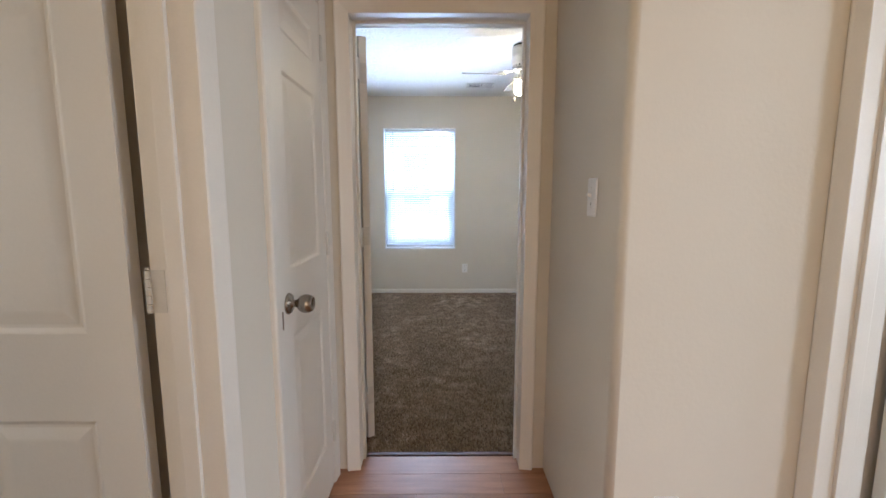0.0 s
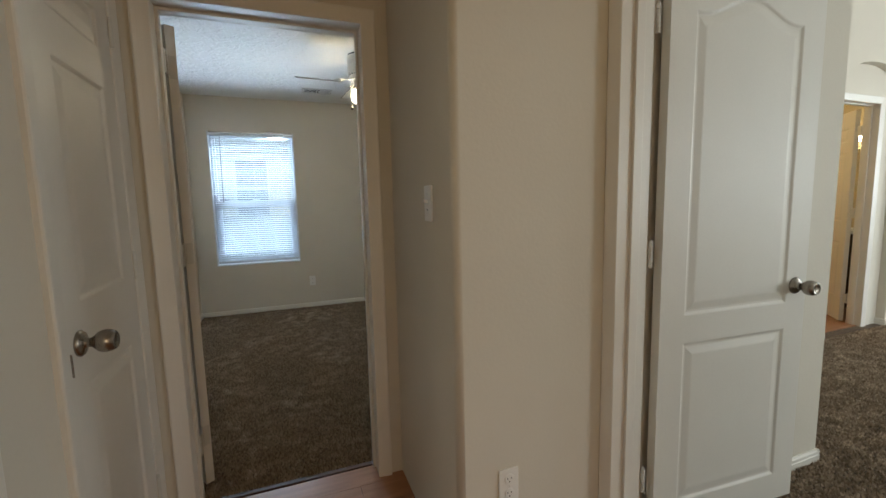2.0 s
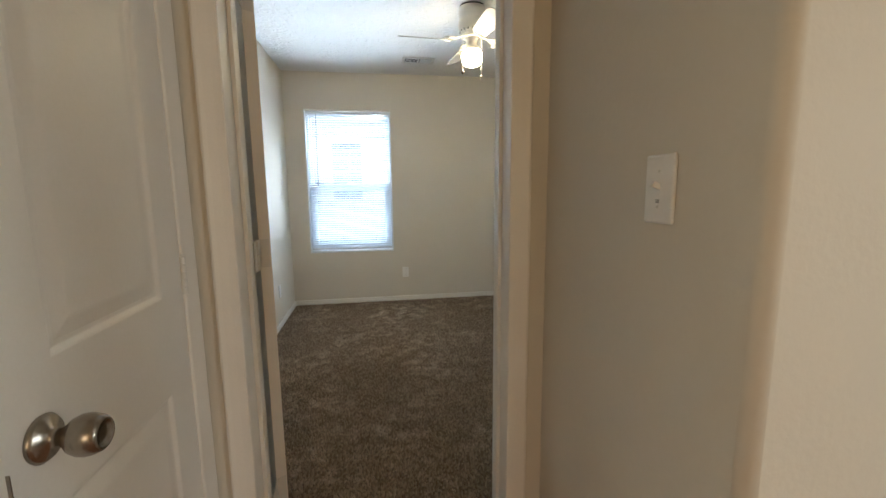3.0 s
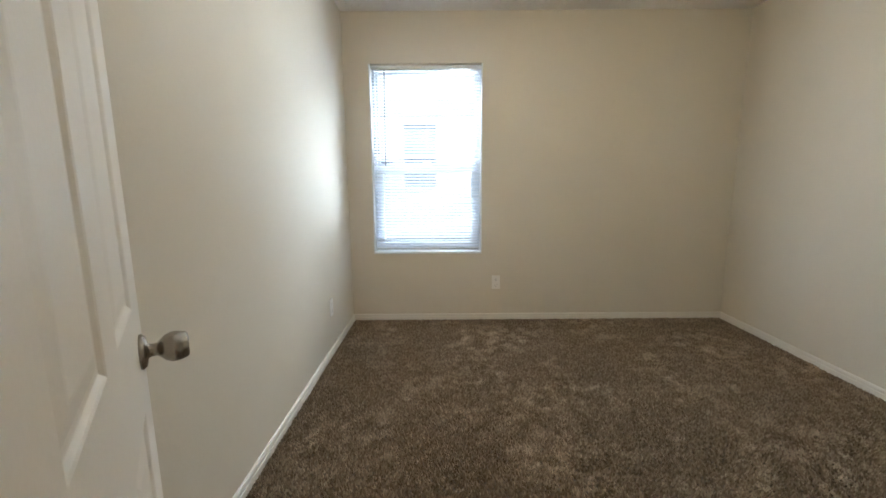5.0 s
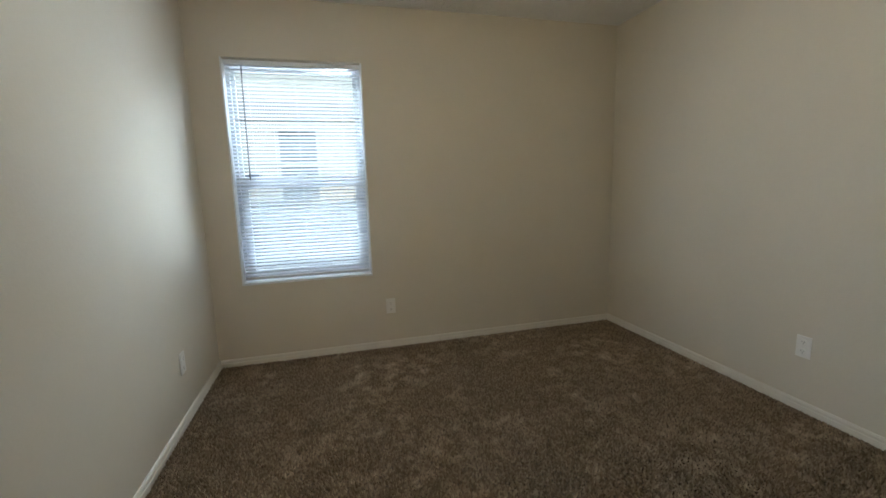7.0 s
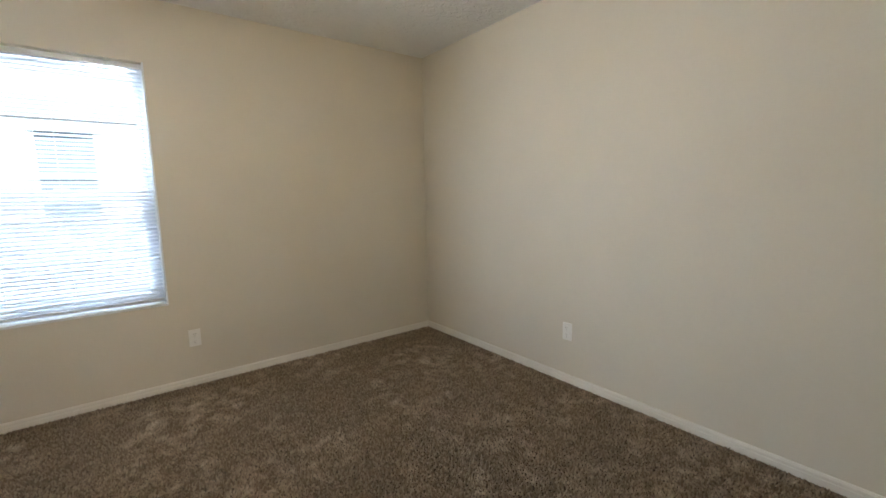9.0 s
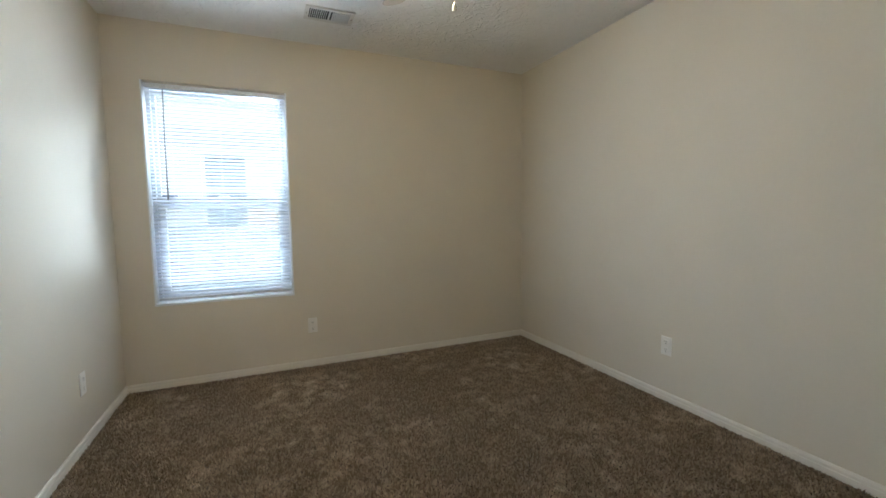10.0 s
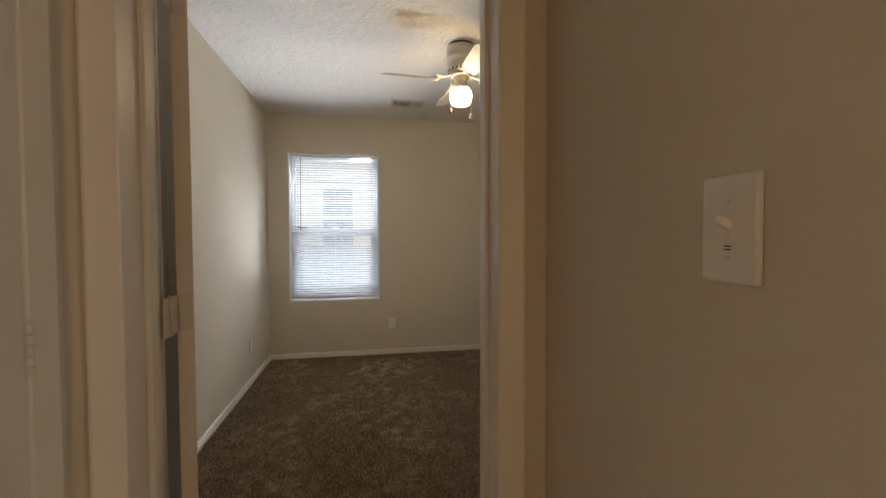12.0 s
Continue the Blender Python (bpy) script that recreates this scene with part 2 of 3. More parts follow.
def wall(name, label, along, a0, a1, t0, t1, z0, z1, holes=(), material=None):
    """A wall along 'x' or 'y' from a0 to a1, between the faces t0 and t1, with holes (a, b, bottom, top)."""
    bm = bmesh.new()
    cuts = sorted({a0, a1, *[v for h in holes for v in h[:2]]})
    for lo, hi in zip(cuts, cuts[1:]):
        spans = [(z0, z1)]
        for h in holes:
            if h[0] <= lo and h[1] >= hi:
                spans = [s for s in ((z0, h[2]), (h[3], z1)) if s[1] - s[0] > 1e-4]
        for s in spans:
            if along == "x":
                add_box(bm, lo, hi, t0, t1, *s)
            else:
                add_box(bm, t0, t1, lo, hi, *s)
    bmesh.ops.remove_doubles(bm, verts=bm.verts, dist=1e-4)
    seen = {}
    for f in bm.faces:
        c = f.calc_center_median()
        seen.setdefault((round(c.x, 3), round(c.y, 3), round(c.z, 3)), []).append(f)
    bmesh.ops.delete(bm, geom=[f for g in seen.values() if len(g) > 1 for f in g], context="FACES_ONLY")
    ob = part(name, bm, material or WALL)
    return tagged(ob, label, "wall", kind="structure")


# ---- the setting ----
WX, EX = -0.425, 0.512         # hall walls
HY, BY = 1.805, 1.943          # the wall with the bedroom door: hall face, bedroom face
BW, BE, BN = -0.853, 2.271, 5.265
NY = 1.12                      # the wall beside the hall's nook
DX, DX2 = 1.06, 1.18           # the wall with the east room's door
TOP = 2.44
DOOR_H = 1.965

wall("wall_north", "beige painted drywall with a window opening", "x", BW - 0.12, BE + 0.12, BN, BN + 0.15, -0.3, 2.6, [(-0.659, 0.23, 0.576, 2.065)])
wall("wall_west_bedroom", "beige orange-peel painted drywall beside the open door", "y", BY, BN, BW - 0.12, BW, 0, 2.6)
wall("wall_east_bedroom", "beige orange-peel painted drywall with a low outlet", "y", BY, BN, BE, BE + 0.12, 0, 2.6)
wall("wall_south_bedroom", "beige painted drywall round the bedroom doorway", "x", BW - 0.12, BE + 0.12, HY, BY, 0, 2.6, [(-0.345, 0.42, 0, DOOR_H + 0.02)])
wall("wall_west_hall", "beige painted hall wall with two door openings", "y", -3.0, HY, WX - 0.115, WX, 0, 2.6, [(0.09, 0.89, 0, DOOR_H + 0.02), (1.19, 1.735, 0, DOOR_H + 0.02)])
wall("wall_nook", "warm beige painted drywall with a low outlet", "x", EX + 0.115, 2.32, NY, NY + 0.11, 0, 2.6)
wall("wall_closet_east", "beige painted wall end in the east room", "y", NY + 0.11, HY, 2.21, 2.32, 0, 3.5)
wall("wall_door_east", "beige painted hall wall with a door opening", "y", -3.0, NY, DX, DX2, 0, 2.6, [(0.29, 1.09, 0, DOOR_H + 0.02)])
# opening added out of view to hold the hall's fill lamp
wall("wall_back", "plain beige wall with an unseen window opening for a lamp", "x", -0.54, DX2, -3.15, -3.0, 0, 2.6, [(-0.35, 0.95, 0.75, 2.15)])


def bullnose_wall():
    """The short wall with the light switch, its free corner rounded."""
    r, x1 = 0.022, EX + 0.115
    pts = [(EX, HY), (EX, NY + r)]
    pts += [(EX + r - r * math.cos(a), NY + r - r * math.sin(a)) for a in [math.pi / 2 * i / 8 for i in range(1, 9)]]
    pts += [(x1, NY), (x1, HY)]
    bm = bmesh.new()
    lo = [bm.verts.new((x, y, 0)) for x, y in pts]
    hi = [bm.verts.new((x, y, 2.6)) for x, y in pts]
    bm.faces.new(lo)
    bm.faces.new(hi[::-1])
    for i in range(len(pts)):
        j = (i + 1) % len(pts)
        f = bm.faces.new((lo[j], lo[i], hi[i], hi[j]))
        f.smooth = 1 <= i <= 8
    bmesh.ops.recalc_face_normals(bm, faces=bm.faces)
    return tagged(part("wall_switch", bm, WALL), "beige painted hall wall with a rounded bullnose corner", "wall", kind="structure")


bullnose_wall()
tagged(part("ceiling_bedroom", box(BW - 0.12, BE + 0.12, BY, BN, TOP, 2.56), CEIL), "white knockdown textured bedroom ceiling", "ceiling", kind="structure")
tagged(part("ceiling_hall", box(-0.54, DX2, -3.0, HY, TOP, 2.56), CEIL), "white textured hall ceiling", "ceiling", kind="structure")
tagged(part("floor_bedroom", box(BW, BE, 1.917, BN, -0.06, 0.0), BACKING), "brown carpet floor of the bedroom", "carpet", kind="structure")
tagged(part("subfloor_hall", box(-0.54, DX + 0.06, -3.0, 1.917, -0.08, -0.012), BROWN), "dark subfloor under the wooden planks", "floor", kind="structure")

# the room to the west, behind the open door
wall("wall_north_west_room", "beige wall behind the open west door", "x", -3.0, WX - 0.115, 0.965, 1.05, 0, 2.6)
# this opening is added, out of view, for the west fill lamp
wall("wall_west_west_room", "plain beige wall with an unseen opening for a lamp", "y", -2.0, 1.05, -3.15, -3.0, 0, 2.6, [(-1.15, 0.15, 0.75, 2.15)])
wall("wall_south_west_room", "plain beige wall", "x", -3.0, WX - 0.115, -2.1, -2.0, 0, 2.6)
tagged(part("ceiling_west_room", box(-3.15, WX - 0.115, -2.1, 1.05, TOP, 2.56), CEIL), "white textured ceiling", "ceiling", kind="structure")
tagged(part("floor_west_room", box(-3.15, WX - 0.115, -2.1, 1.05, -0.06, 0), BACKING), "brown carpet floor", "carpet", kind="structure")

# the east room with its arch
E_N = 2.09
BF = E_N + 0.065                # face of the wall behind the arch
tagged(part("floor_east_room", box(DX + 0.06, 8.0, -3.0, 4.4, -0.06, 0), BACKING), "brown carpet floor of the east room", "carpet", kind="structure")
tagged(part("ceiling_east_room", box(DX2 - 0.12, 8.1, -3.15, 4.5, 3.5, 3.6), CEIL), "high white textured ceiling", "ceiling", kind="structure")
wall("wall_upper_west_east_room", "beige wall above the hall", "y", -3.0, NY + 0.11, DX, DX2, 2.6, 3.5)
wall("wall_upper_nook_east_room", "beige wall above the nook", "x", DX2, 2.32, NY, NY + 0.11, 2.6, 3.5)
wall("wall_east_east_room", "plain beige wall with an unseen window opening for a lamp", "y", -3.0, 4.4, 8.0, 8.1, 0, 3.5, [(-1.5, 0.9, 0.8, 2.4)])
wall("wall_south_east_room", "plain beige wall with an unseen window opening for a lamp", "x", DX2, 8.0, -3.15, -3.0, 0, 3.5, [(4.6, 6.6, 0.8, 2.4)])
wall("wall_north_east_room", "beige wall set back beside the arch", "x", 5.475, 8.0, E_N + 0.05, BF + 0.1, 0, 3.5)


def arch_wall():
    """The wall with a flattened arch, in front of the bathroom door."""
    x0, x1, a0, a1, spring, crown, top = BE + 0.12, 5.475, 4.31, 5.264, 2.05, 2.32, 3.5
    pts = [(x0, 0), (a0, 0), (a0, spring)]
    n = 14
    for i in range(1, n):
        a = math.pi * i / n
        pts.append(((a0 + a1) / 2 - (a1 - a0) / 2 * math.cos(a), spring + (crown - spring) * math.sin(a) ** 0.8))
    pts += [(a1, spring), (a1, 0), (x1, 0), (x1, top), (x0, top)]
    ob = part("wall_arch", prism(pts, BF - E_N, Matrix.Translation((0, E_N, 0))), WALL)
    return tagged(ob, "beige painted wall with a rounded arch opening", "wall", kind="structure")


arch_wall()
wall("wall_bath_front", "beige wall round the bathroom door", "x", 3.6, 5.475, BF, BF + 0.1, 0, 3.5, [(4.22, 5.03, 0, 2.03)])
wall("wall_bath_west", "bathroom wall with yellow light in its colour", "y", BF + 0.1, 4.4, 3.6, 3.7, 0, 2.6, material=BATHWALL)
wall("wall_bath_east", "bathroom wall with yellow light in its colour", "y", BF + 0.1, 4.4, 6.1, 6.2, 0, 2.6, material=BATHWALL)
wall("wall_bath_north", "bathroom wall with yellow light in its colour", "x", 3.6, 6.2, 4.4, 4.5, 0, 2.6, material=BATHWALL)
tagged(part("ceiling_bath", box(3.6, 6.2, BF + 0.1, 4.4, TOP, 2.55), CEIL), "white bathroom ceiling", "ceiling", kind="structure")
tagged(part("floor_bath", box(3.7, 6.1, BF + 0.02, 4.4, 0.0, 0.008), PLANK), "brown wooden bathroom floor", "floor", kind="structure")

# outside
def ground_sheet():
    bm = bmesh.new()
    bmesh.ops.create_grid(bm, x_segments=8, y_segments=8, size=400)
    bmesh.ops.translate(bm, verts=bm.verts, vec=(0, 0, -0.32))
    return tagged(part("ground", bm, EARTH), "dry bare ground between the houses", "ground", kind="structure")


ground_sheet()
# unseen roof, eave and upper wall, added to keep sun off the fence
tagged(part("roof", box(-3.6, 8.4, -3.6, 5.95, 3.62, 3.75), STUCCO), "unseen flat roof, added to shade the yard fence", "roof", kind="structure")
tagged(part("eave", box(-3.6, 8.4, 5.42, 5.95, 2.50, 2.62), STUCCO), "unseen pale eave over the window, added for shade", "eave", kind="structure")
wall("wall_upper_outer", "unseen pale outer wall above the eave, added for shade", "x", -3.2, 8.1, 5.40, 5.44, 2.62, 3.62, material=STUCCO)


# ---- doors, casings, boards ----
def casing(name, parent, w0, w1, h, m, width=0.06, label=""):
    """A moulded casing round an opening from w0 to w1 in x, in front of the plane y = 0 (towards -y)."""
    prof = [(0.0, 0.0), (0.0, 0.007), (0.003, 0.0095), (width * 0.35, 0.0115), (width * 0.7, 0.0145), (width - 0.008, 0.0165), (width - 0.003, 0.0155), (width, 0.011), (width, 0.0)]
    bm = bmesh.new()
    rows = []
    for o, d in prof:
        o -= 0.002
        rows.append([bm.verts.new(p) for p in ((w0 - o, -d, 0), (w0 - o, -d, h + o), (w1 + o, -d, h + o), (w1 + o, -d, 0))])
    for a, b in zip(rows, rows[1:]):
        for i in range(3):
            bm.faces.new((a[i], a[i + 1], b[i + 1], b[i]))
    bm.faces.new([r[0] for r in rows])
    bm.faces.new([r[3] for r in rows])
    bmesh.ops.recalc_face_normals(bm, faces=bm.faces)
    bmesh.ops.transform(bm, matrix=m, verts=bm.verts)
    return part(name, bm, TRIM, parent, label)


def jambs(parent, w0, w1, h, depth, m, stop_at):
    """Side and head jambs inside an opening, with the door stop."""
    for name, b in (("jamb", (w0 - 0.018, w0, 0.0, depth, 0, h)), ("jamb", (w1, w1 + 0.018, 0.0, depth, 0, h)), ("head_jamb", (w0 - 0.018, w1 + 0.018, 0.0, depth, h, h + 0.018)),
                    ("stop", (w0, w0 + 0.011, stop_at, stop_at + 0.035, 0, h)), ("stop", (w1 - 0.011, w1, stop_at, stop_at + 0.035, 0, h)), ("stop", (w0 + 0.011, w1 - 0.011, stop_at, stop_at + 0.035, h - 0.011, h))):
        bm = box(*b, bevel=0.002)
        bmesh.ops.transform(bm, matrix=m, verts=bm.verts)
        part(name, bm, TRIM, parent)


def inset(poly, d):
    """The polygon (counter-clockwise) moved inwards by d."""
    out = []
    n = len(poly)
    for i in range(n):
        p, q, r = Vector(poly[i - 1]), Vector(poly[i]), Vector(poly[(i + 1) % n])
        e, f = (q - p).normalized(), (r - q).normalized()
        na, nb = Vector((-e.y, e.x)), Vector((-f.y, f.x))
        v = na + nb
        out.append(tuple(q + v * (d / max(0.3, v.dot(na)))))
    return out


def leaf(name, parent, width, height, style, m, thick=0.035, knob_z=0.91, knob_at=None, rows=((0.22, 0.76), (0.95, 1.61), (1.70, 1.83)), st=0.105, body_label=""):
    """A moulded door leaf, hinge edge at x = 0, in the plane y = 0 to thick. style: 'six', 'three' (one column) or 'arch'."""
    mul = 0.09
    polys = []
    if style != "arch":
        cols = [(st, (width - mul) / 2), ((width + mul) / 2, width - st)] if style == "six" else [(st, width - st)]
        polys = [[(a, lo), (b, lo), (b, hi), (a, hi)] for a, b in cols for lo, hi in rows]
        xs = sorted({0, width, *[v for c in cols for v in c]})
        zs = sorted({0, height, *[v for r in rows for v in r]})
        cells = [[(a, lo), (b, lo), (b, hi), (a, hi)] for a, b in zip(xs, xs[1:]) for lo, hi in zip(zs, zs[1:])
                 if not any(c[0] <= a and c[1] >= b for c in cols) or not any(r[0] <= lo and r[1] >= hi for r in rows)]
    else:
        a, b, lo1, hi1, lo2, spring, crown = st, width - st, 0.11, 0.715, 0.815, height - 0.118, height - 0.052
        polys.append([(a, lo1), (b, lo1), (b, hi1), (a, hi1)])
        n = 16
        arc = []
        for i in range(n + 1):
            u = i / n
            arc.append((b + (a - b) * u, spring + (crown - spring) * (0.5 - 0.5 * math.cos(2 * math.pi * min(max((u - 0.06) / 0.88, 0), 1)))))
        polys.append([(a, lo2), (b, lo2), *arc])
        cells = [[(0, p), (a, p), (a, q), (0, q)] for p, q in ((0, lo1), (lo1, hi1), (hi1, lo2), (lo2, spring), (spring, height))]
        cells += [[(b, p), (width, p), (width, q), (b, q)] for p, q in ((0, lo1), (lo1, hi1), (hi1, lo2), (lo2, spring), (spring, height))]
        cells += [[(a, 0), (b, 0), (b, lo1), (a, lo1)], [(a, hi1), (b, hi1), (b, lo2), (a, lo2)]]
        cells += [[p, (p[0], height), (q[0], height), q] for p, q in zip(arc, arc[1:])]
    bm = bmesh.new()
    for side in (0, 1):
        y0, s = (0.0, 1) if side == 0 else (thick, -1)
        for c in cells:
            bm.faces.new([bm.verts.new((x, y0, z)) for x, z in c])
        for p in polys:
            loops = [[bm.verts.new((x, y0 + s * d, z)) for x, z in inset(p, i)] for i, d in ((0, 0), (0.004, 0.0015), (0.010, 0.0056), (0.013, 0.0063))]
            for la, lb in zip(loops, loops[1:]):
                for i in range(len(la)):
                    j = (i + 1) % len(la)
                    bm.faces.new((la[i], la[j], lb[j], lb[i]))
    for c in ([(0, 0), (0, height)], [(width, 0), (width, height)]):
        bm.faces.new([bm.verts.new(v) for v in ((c[0][0], 0, 0), (c[0][0], thick, 0), (c[0][0], thick, height), (c[0][0], 0, height))])
    for z in (0, height):
        bm.faces.new([bm.verts.new(v) for v in ((0, 0, z), (width, 0, z), (width, thick, z), (0, thick, z))])
    bmesh.ops.remove_doubles(bm, verts=bm.verts, dist=1e-5)
    bmesh.ops.recalc_face_normals(bm, faces=bm.faces)
    bmesh.ops.transform(bm, matrix=m, verts=bm.verts)
    body = part(name, bm, DOOR, parent, body_label)
    for p in polys:
        for y0, s in ((0.0, 1), (thick, -1)):
            bm = bmesh.new()
            loops = [[bm.verts.new((x, y0 + s * d, z)) for x, z in inset(p, i)] for i, d in ((0.011, 0.0061), (0.018, 0.0063), (0.042, 0.0018), (0.047, 0.0013))]
            for la, lb in zip(loops, loops[1:]):
                for i in range(len(la)):
                    j = (i + 1) % len(la)
                    bm.faces.new((la[i], la[j], lb[j], lb[i]))
            bm.faces.new(loops[-1])
            bmesh.ops.recalc_face_normals(bm, faces=bm.faces)
            bmesh.ops.transform(bm, matrix=m, verts=bm.verts)
            part("panel", bm, DOOR, body)
    kx = width - 0.062 if knob_at is None else knob_at
    for y0, turn in ((0.0, 90), (thick, -90)):
        km = m @ pose(kx, y0, knob_z, turn, 0, 0)
        part("knob", lathe([(0.032, 0), (0.033, 0.003), (0.028, 0.009), (0.014, 0.012), (0.0115, 0.018), (0.012, 0.026), (0.0165, 0.031), (0.0235, 0.038), (0.0275, 0.047), (0.0285, 0.055), (0.027, 0.064), (0.0235, 0.073), (0.020, 0.076), (0.017, 0.0755), (0.0155, 0.073), (0.004, 0.0735)], 28, km), NICKEL, body, "satin nickel round door knob", True)
    part("latch_plate", add_box(bmesh.new(), width - 0.0005, width + 0.0015, thick / 2 - 0.0125, thick / 2 + 0.0125, knob_z - 0.028, knob_z + 0.028, 0.0005, m), NICKEL, body)
    return body


def hinge(parent, x, y, z, a, b, reach=0.034, material=METAL_W):
    """Knuckles at (x, y), centre height z, and two plates that run along the ways a and b (unit vectors in plan)."""
    bm = bmesh.new()
    for i in range(5):
        add_lathe(bm, [(0.0055, 0), (0.0065, 0.001), (0.0065, 0.016), (0.0055, 0.017)], 10, Matrix.Translation((x, y, z - 0.0445 + i * 0.0178)))
    add_lathe(bm, [(0.003, 0), (0.005, 0.002), (0.004, 0.005)], 10, Matrix.Translation((x, y, z + 0.0445)))
    h = part("hinge", bm, material, parent, "painted butt hinge")
    for w, length in ((a, 0.034), (b, reach)):
        if not w:
            continue
        t = math.degrees(math.atan2(w[1], w[0]))
        part("hinge_plate", add_box(bmesh.new(), 0.004, length, -0.0012, 0.0012, -0.0445, 0.0445, 0.0006, pose(x, y, z, 0, 0, t)), material, h)
        bm = bmesh.new()
        for s in (-0.03, 0.0, 0.03):
            for side in (1, -1):
                add_lathe(bm, [(0.0026, 0), (0.0022, 0.0006)], 10, pose(x, y, z, 0, 0, t) @ pose(0.022 + 0.004 * (s == 0), 0.0012 * side, s, -90 * side, 0, 0))
        part("screws", bm, METAL_W, h)


HINGES = (0.24, 1.05, 1.80)
# bedroom doorway
d = empty("door_1", pose(0, 0, 0), "white six-panel bedroom door, open into the room", "door", kind="structure")
jambs(d, -0.325, 0.402, DOOR_H, BY - HY + 0.01, Matrix.Translation((0, HY - 0.005, 0)), 0.075)
casing("casing", d, -0.325, 0.402, DOOR_H, Matrix.Translation((0, HY, 0)))
casing("casing", d, -0.402, 0.325, DOOR_H, pose(0, BY, 0, 0, 0, 180))
SWING = 90 + 32.3
leaf("leaf", d, 0.705, DOOR_H - 0.02, "six", pose(-0.298, 2.045, 0.016, 0, 0, SWING), knob_z=0.858, body_label="white six-panel door leaf")
for hz in HINGES:
    hinge(d, -0.321, 1.972, hz, (0.03, -1), (-0.08, 1), 0.056)
    part("hinge_plate", add_box(bmesh.new(), -0.031, -0.004, -0.0015, 0.0, -0.0445, 0.0445, 0.0004, pose(-0.298, 2.045, hz, 0, 0, 32.3)), METAL_W, d)
part("strike_plate", add_box(bmesh.new(), 0.4005, 0.4025, 1.895, 1.935, 0.885, 0.945, 0.0005), METAL_W, d, "painted strike plate with a dark latch hole")
part("latch_hole", add_box(bmesh.new(), 0.3995, 0.401, 1.908, 1.923, 0.90, 0.93, 0.0004), DARK, d)
# closed closet door in the hall's west wall: hinged at its far side
d = empty("door_2", pose(0, 0, 0), "white narrow three-panel closet door, closed", "door", kind="structure")
CW = Matrix(((0, -1, 0, WX), (1, 0, 0, 0), (0, 0, 1, 0), (0, 0, 0, 1)))
jambs(d, 1.21, 1.716, DOOR_H, 0.115, CW, 0.04)
casing("casing", d, 1.21, 1.716, DOOR_H, CW)
leaf("leaf", d, 0.50, DOOR_H - 0.012, "three", pose(WX + 0.004, 1.713, 0.008, 0, 0, -90) @ Matrix.Translation((0, -0.035, 0)), body_label="white narrow three-panel door leaf", rows=((0.22, 0.80), (1.01, 1.60), (1.71, 1.83)), st=0.095)
for hz in HINGES:
    hinge(d, WX + 0.010, 1.714, hz, None, None)
part("latch_strike", box(WX - 0.002, WX + 0.0135, 1.2085, 1.2105, 0.855, 0.91, 0.0004), NICKEL, d)
# open door of the west room
d = empty("door_3", pose(0, 0, 0), "white six-panel door standing open into the west room", "door", kind="structure")
jambs(d, 0.11, 0.872, DOOR_H, 0.125, CW @ Matrix.Translation((0, -0.005, 0)), 0.05)
casing("casing", d, 0.11, 0.872, DOOR_H, CW)
leaf("leaf", d, 0.755, DOOR_H - 0.02, "six", pose(-0.588, 0.905, 0.012, 0, 0, 180), st=0.095, body_label="white six-panel door leaf")
for hz in HINGES:
    hinge(d, -0.550, 0.872, hz, (1, 0), None)
# open door of the east room
d = empty("door_4", pose(0, 0, 0), "white two-panel door with arched top, open into the east room", "door", kind="structure")
CE = Matrix(((0, 1, 0, DX), (-1, 0, 0, 0), (0, 0, 1, 0), (0, 0, 0, 1)))
jambs(d, -1.072, -0.308, DOOR_H, 0.13, CE @ Matrix.Translation((0, -0.005, 0)), 0.05)
casing("casing", d, -1.072, -0.308, DOOR_H, CE, width=0.05)
OPEN = math.degrees(math.atan2(1.013 - 1.062, 1.94 - 1.225))
leaf("leaf", d, 0.705, DOOR_H - 0.02, "arch", pose(1.243, 1.062, 0.012, 0, 0, OPEN), knob_z=0.88, body_label="white two-panel door leaf with arched top panel")
for hz in HINGES:
    hinge(d, 1.201, 1.072, hz, None, None)
# bathroom door behind the arch
d = empty("door_5", pose(0, 0, 0), "white six-panel bathroom door, wide open, behind the arch", "door", kind="structure")
jambs(d, 4.24, 5.01, 2.01, 0.11, Matrix.Translation((0, BF - 0.005, 0)), 0.05)
casing("casing", d, 4.24, 5.01, 2.01, Matrix.Translation((0, BF, 0)))
leaf("leaf", d, 0.75, 1.98, "six", pose(5.045, BF + 0.14, 0.015, 0, 0, 47), body_label="white six-panel door leaf")
for hz in HINGES:
    hinge(d, 5.015, BF + 0.115, hz, (0, -1), (0.3, 1))


def board(name, p, q, label, h=0.056, t=0.015):
    """A stepped baseboard on the floor from p to q; the wall lies to its left."""
    p, q = Vector((*p, 0)), Vector((*q, 0))
    length = (q - p).length
    prof = [(0, 0), (-t, 0), (-t, h * 0.55), (-t + 0.003, h * 0.6), (-t + 0.003, h * 0.85), (-t + 0.008, h), (0, h)]
    bm = bmesh.new()
    a = [bm.verts.new((0, y, z)) for y, z in prof]
    b = [bm.verts.new((length, y, z)) for y, z in prof]
    for i in range(len(prof) - 1):
        bm.faces.new((a[i], b[i], b[i + 1], a[i + 1]))
    bm.faces.new(a)
    bm.faces.new(b[::-1])
    bmesh.ops.recalc_face_normals(bm, faces=bm.faces)
    ang = math.atan2(q.y - p.y, q.x - p.x)
    ob = part(name, bm, TRIM)
    ob.matrix_world = Matrix.Translation(p) @ Matrix.Rotation(ang, 4, "Z")
    return tagged(ob, label, "baseboard", kind="structure")


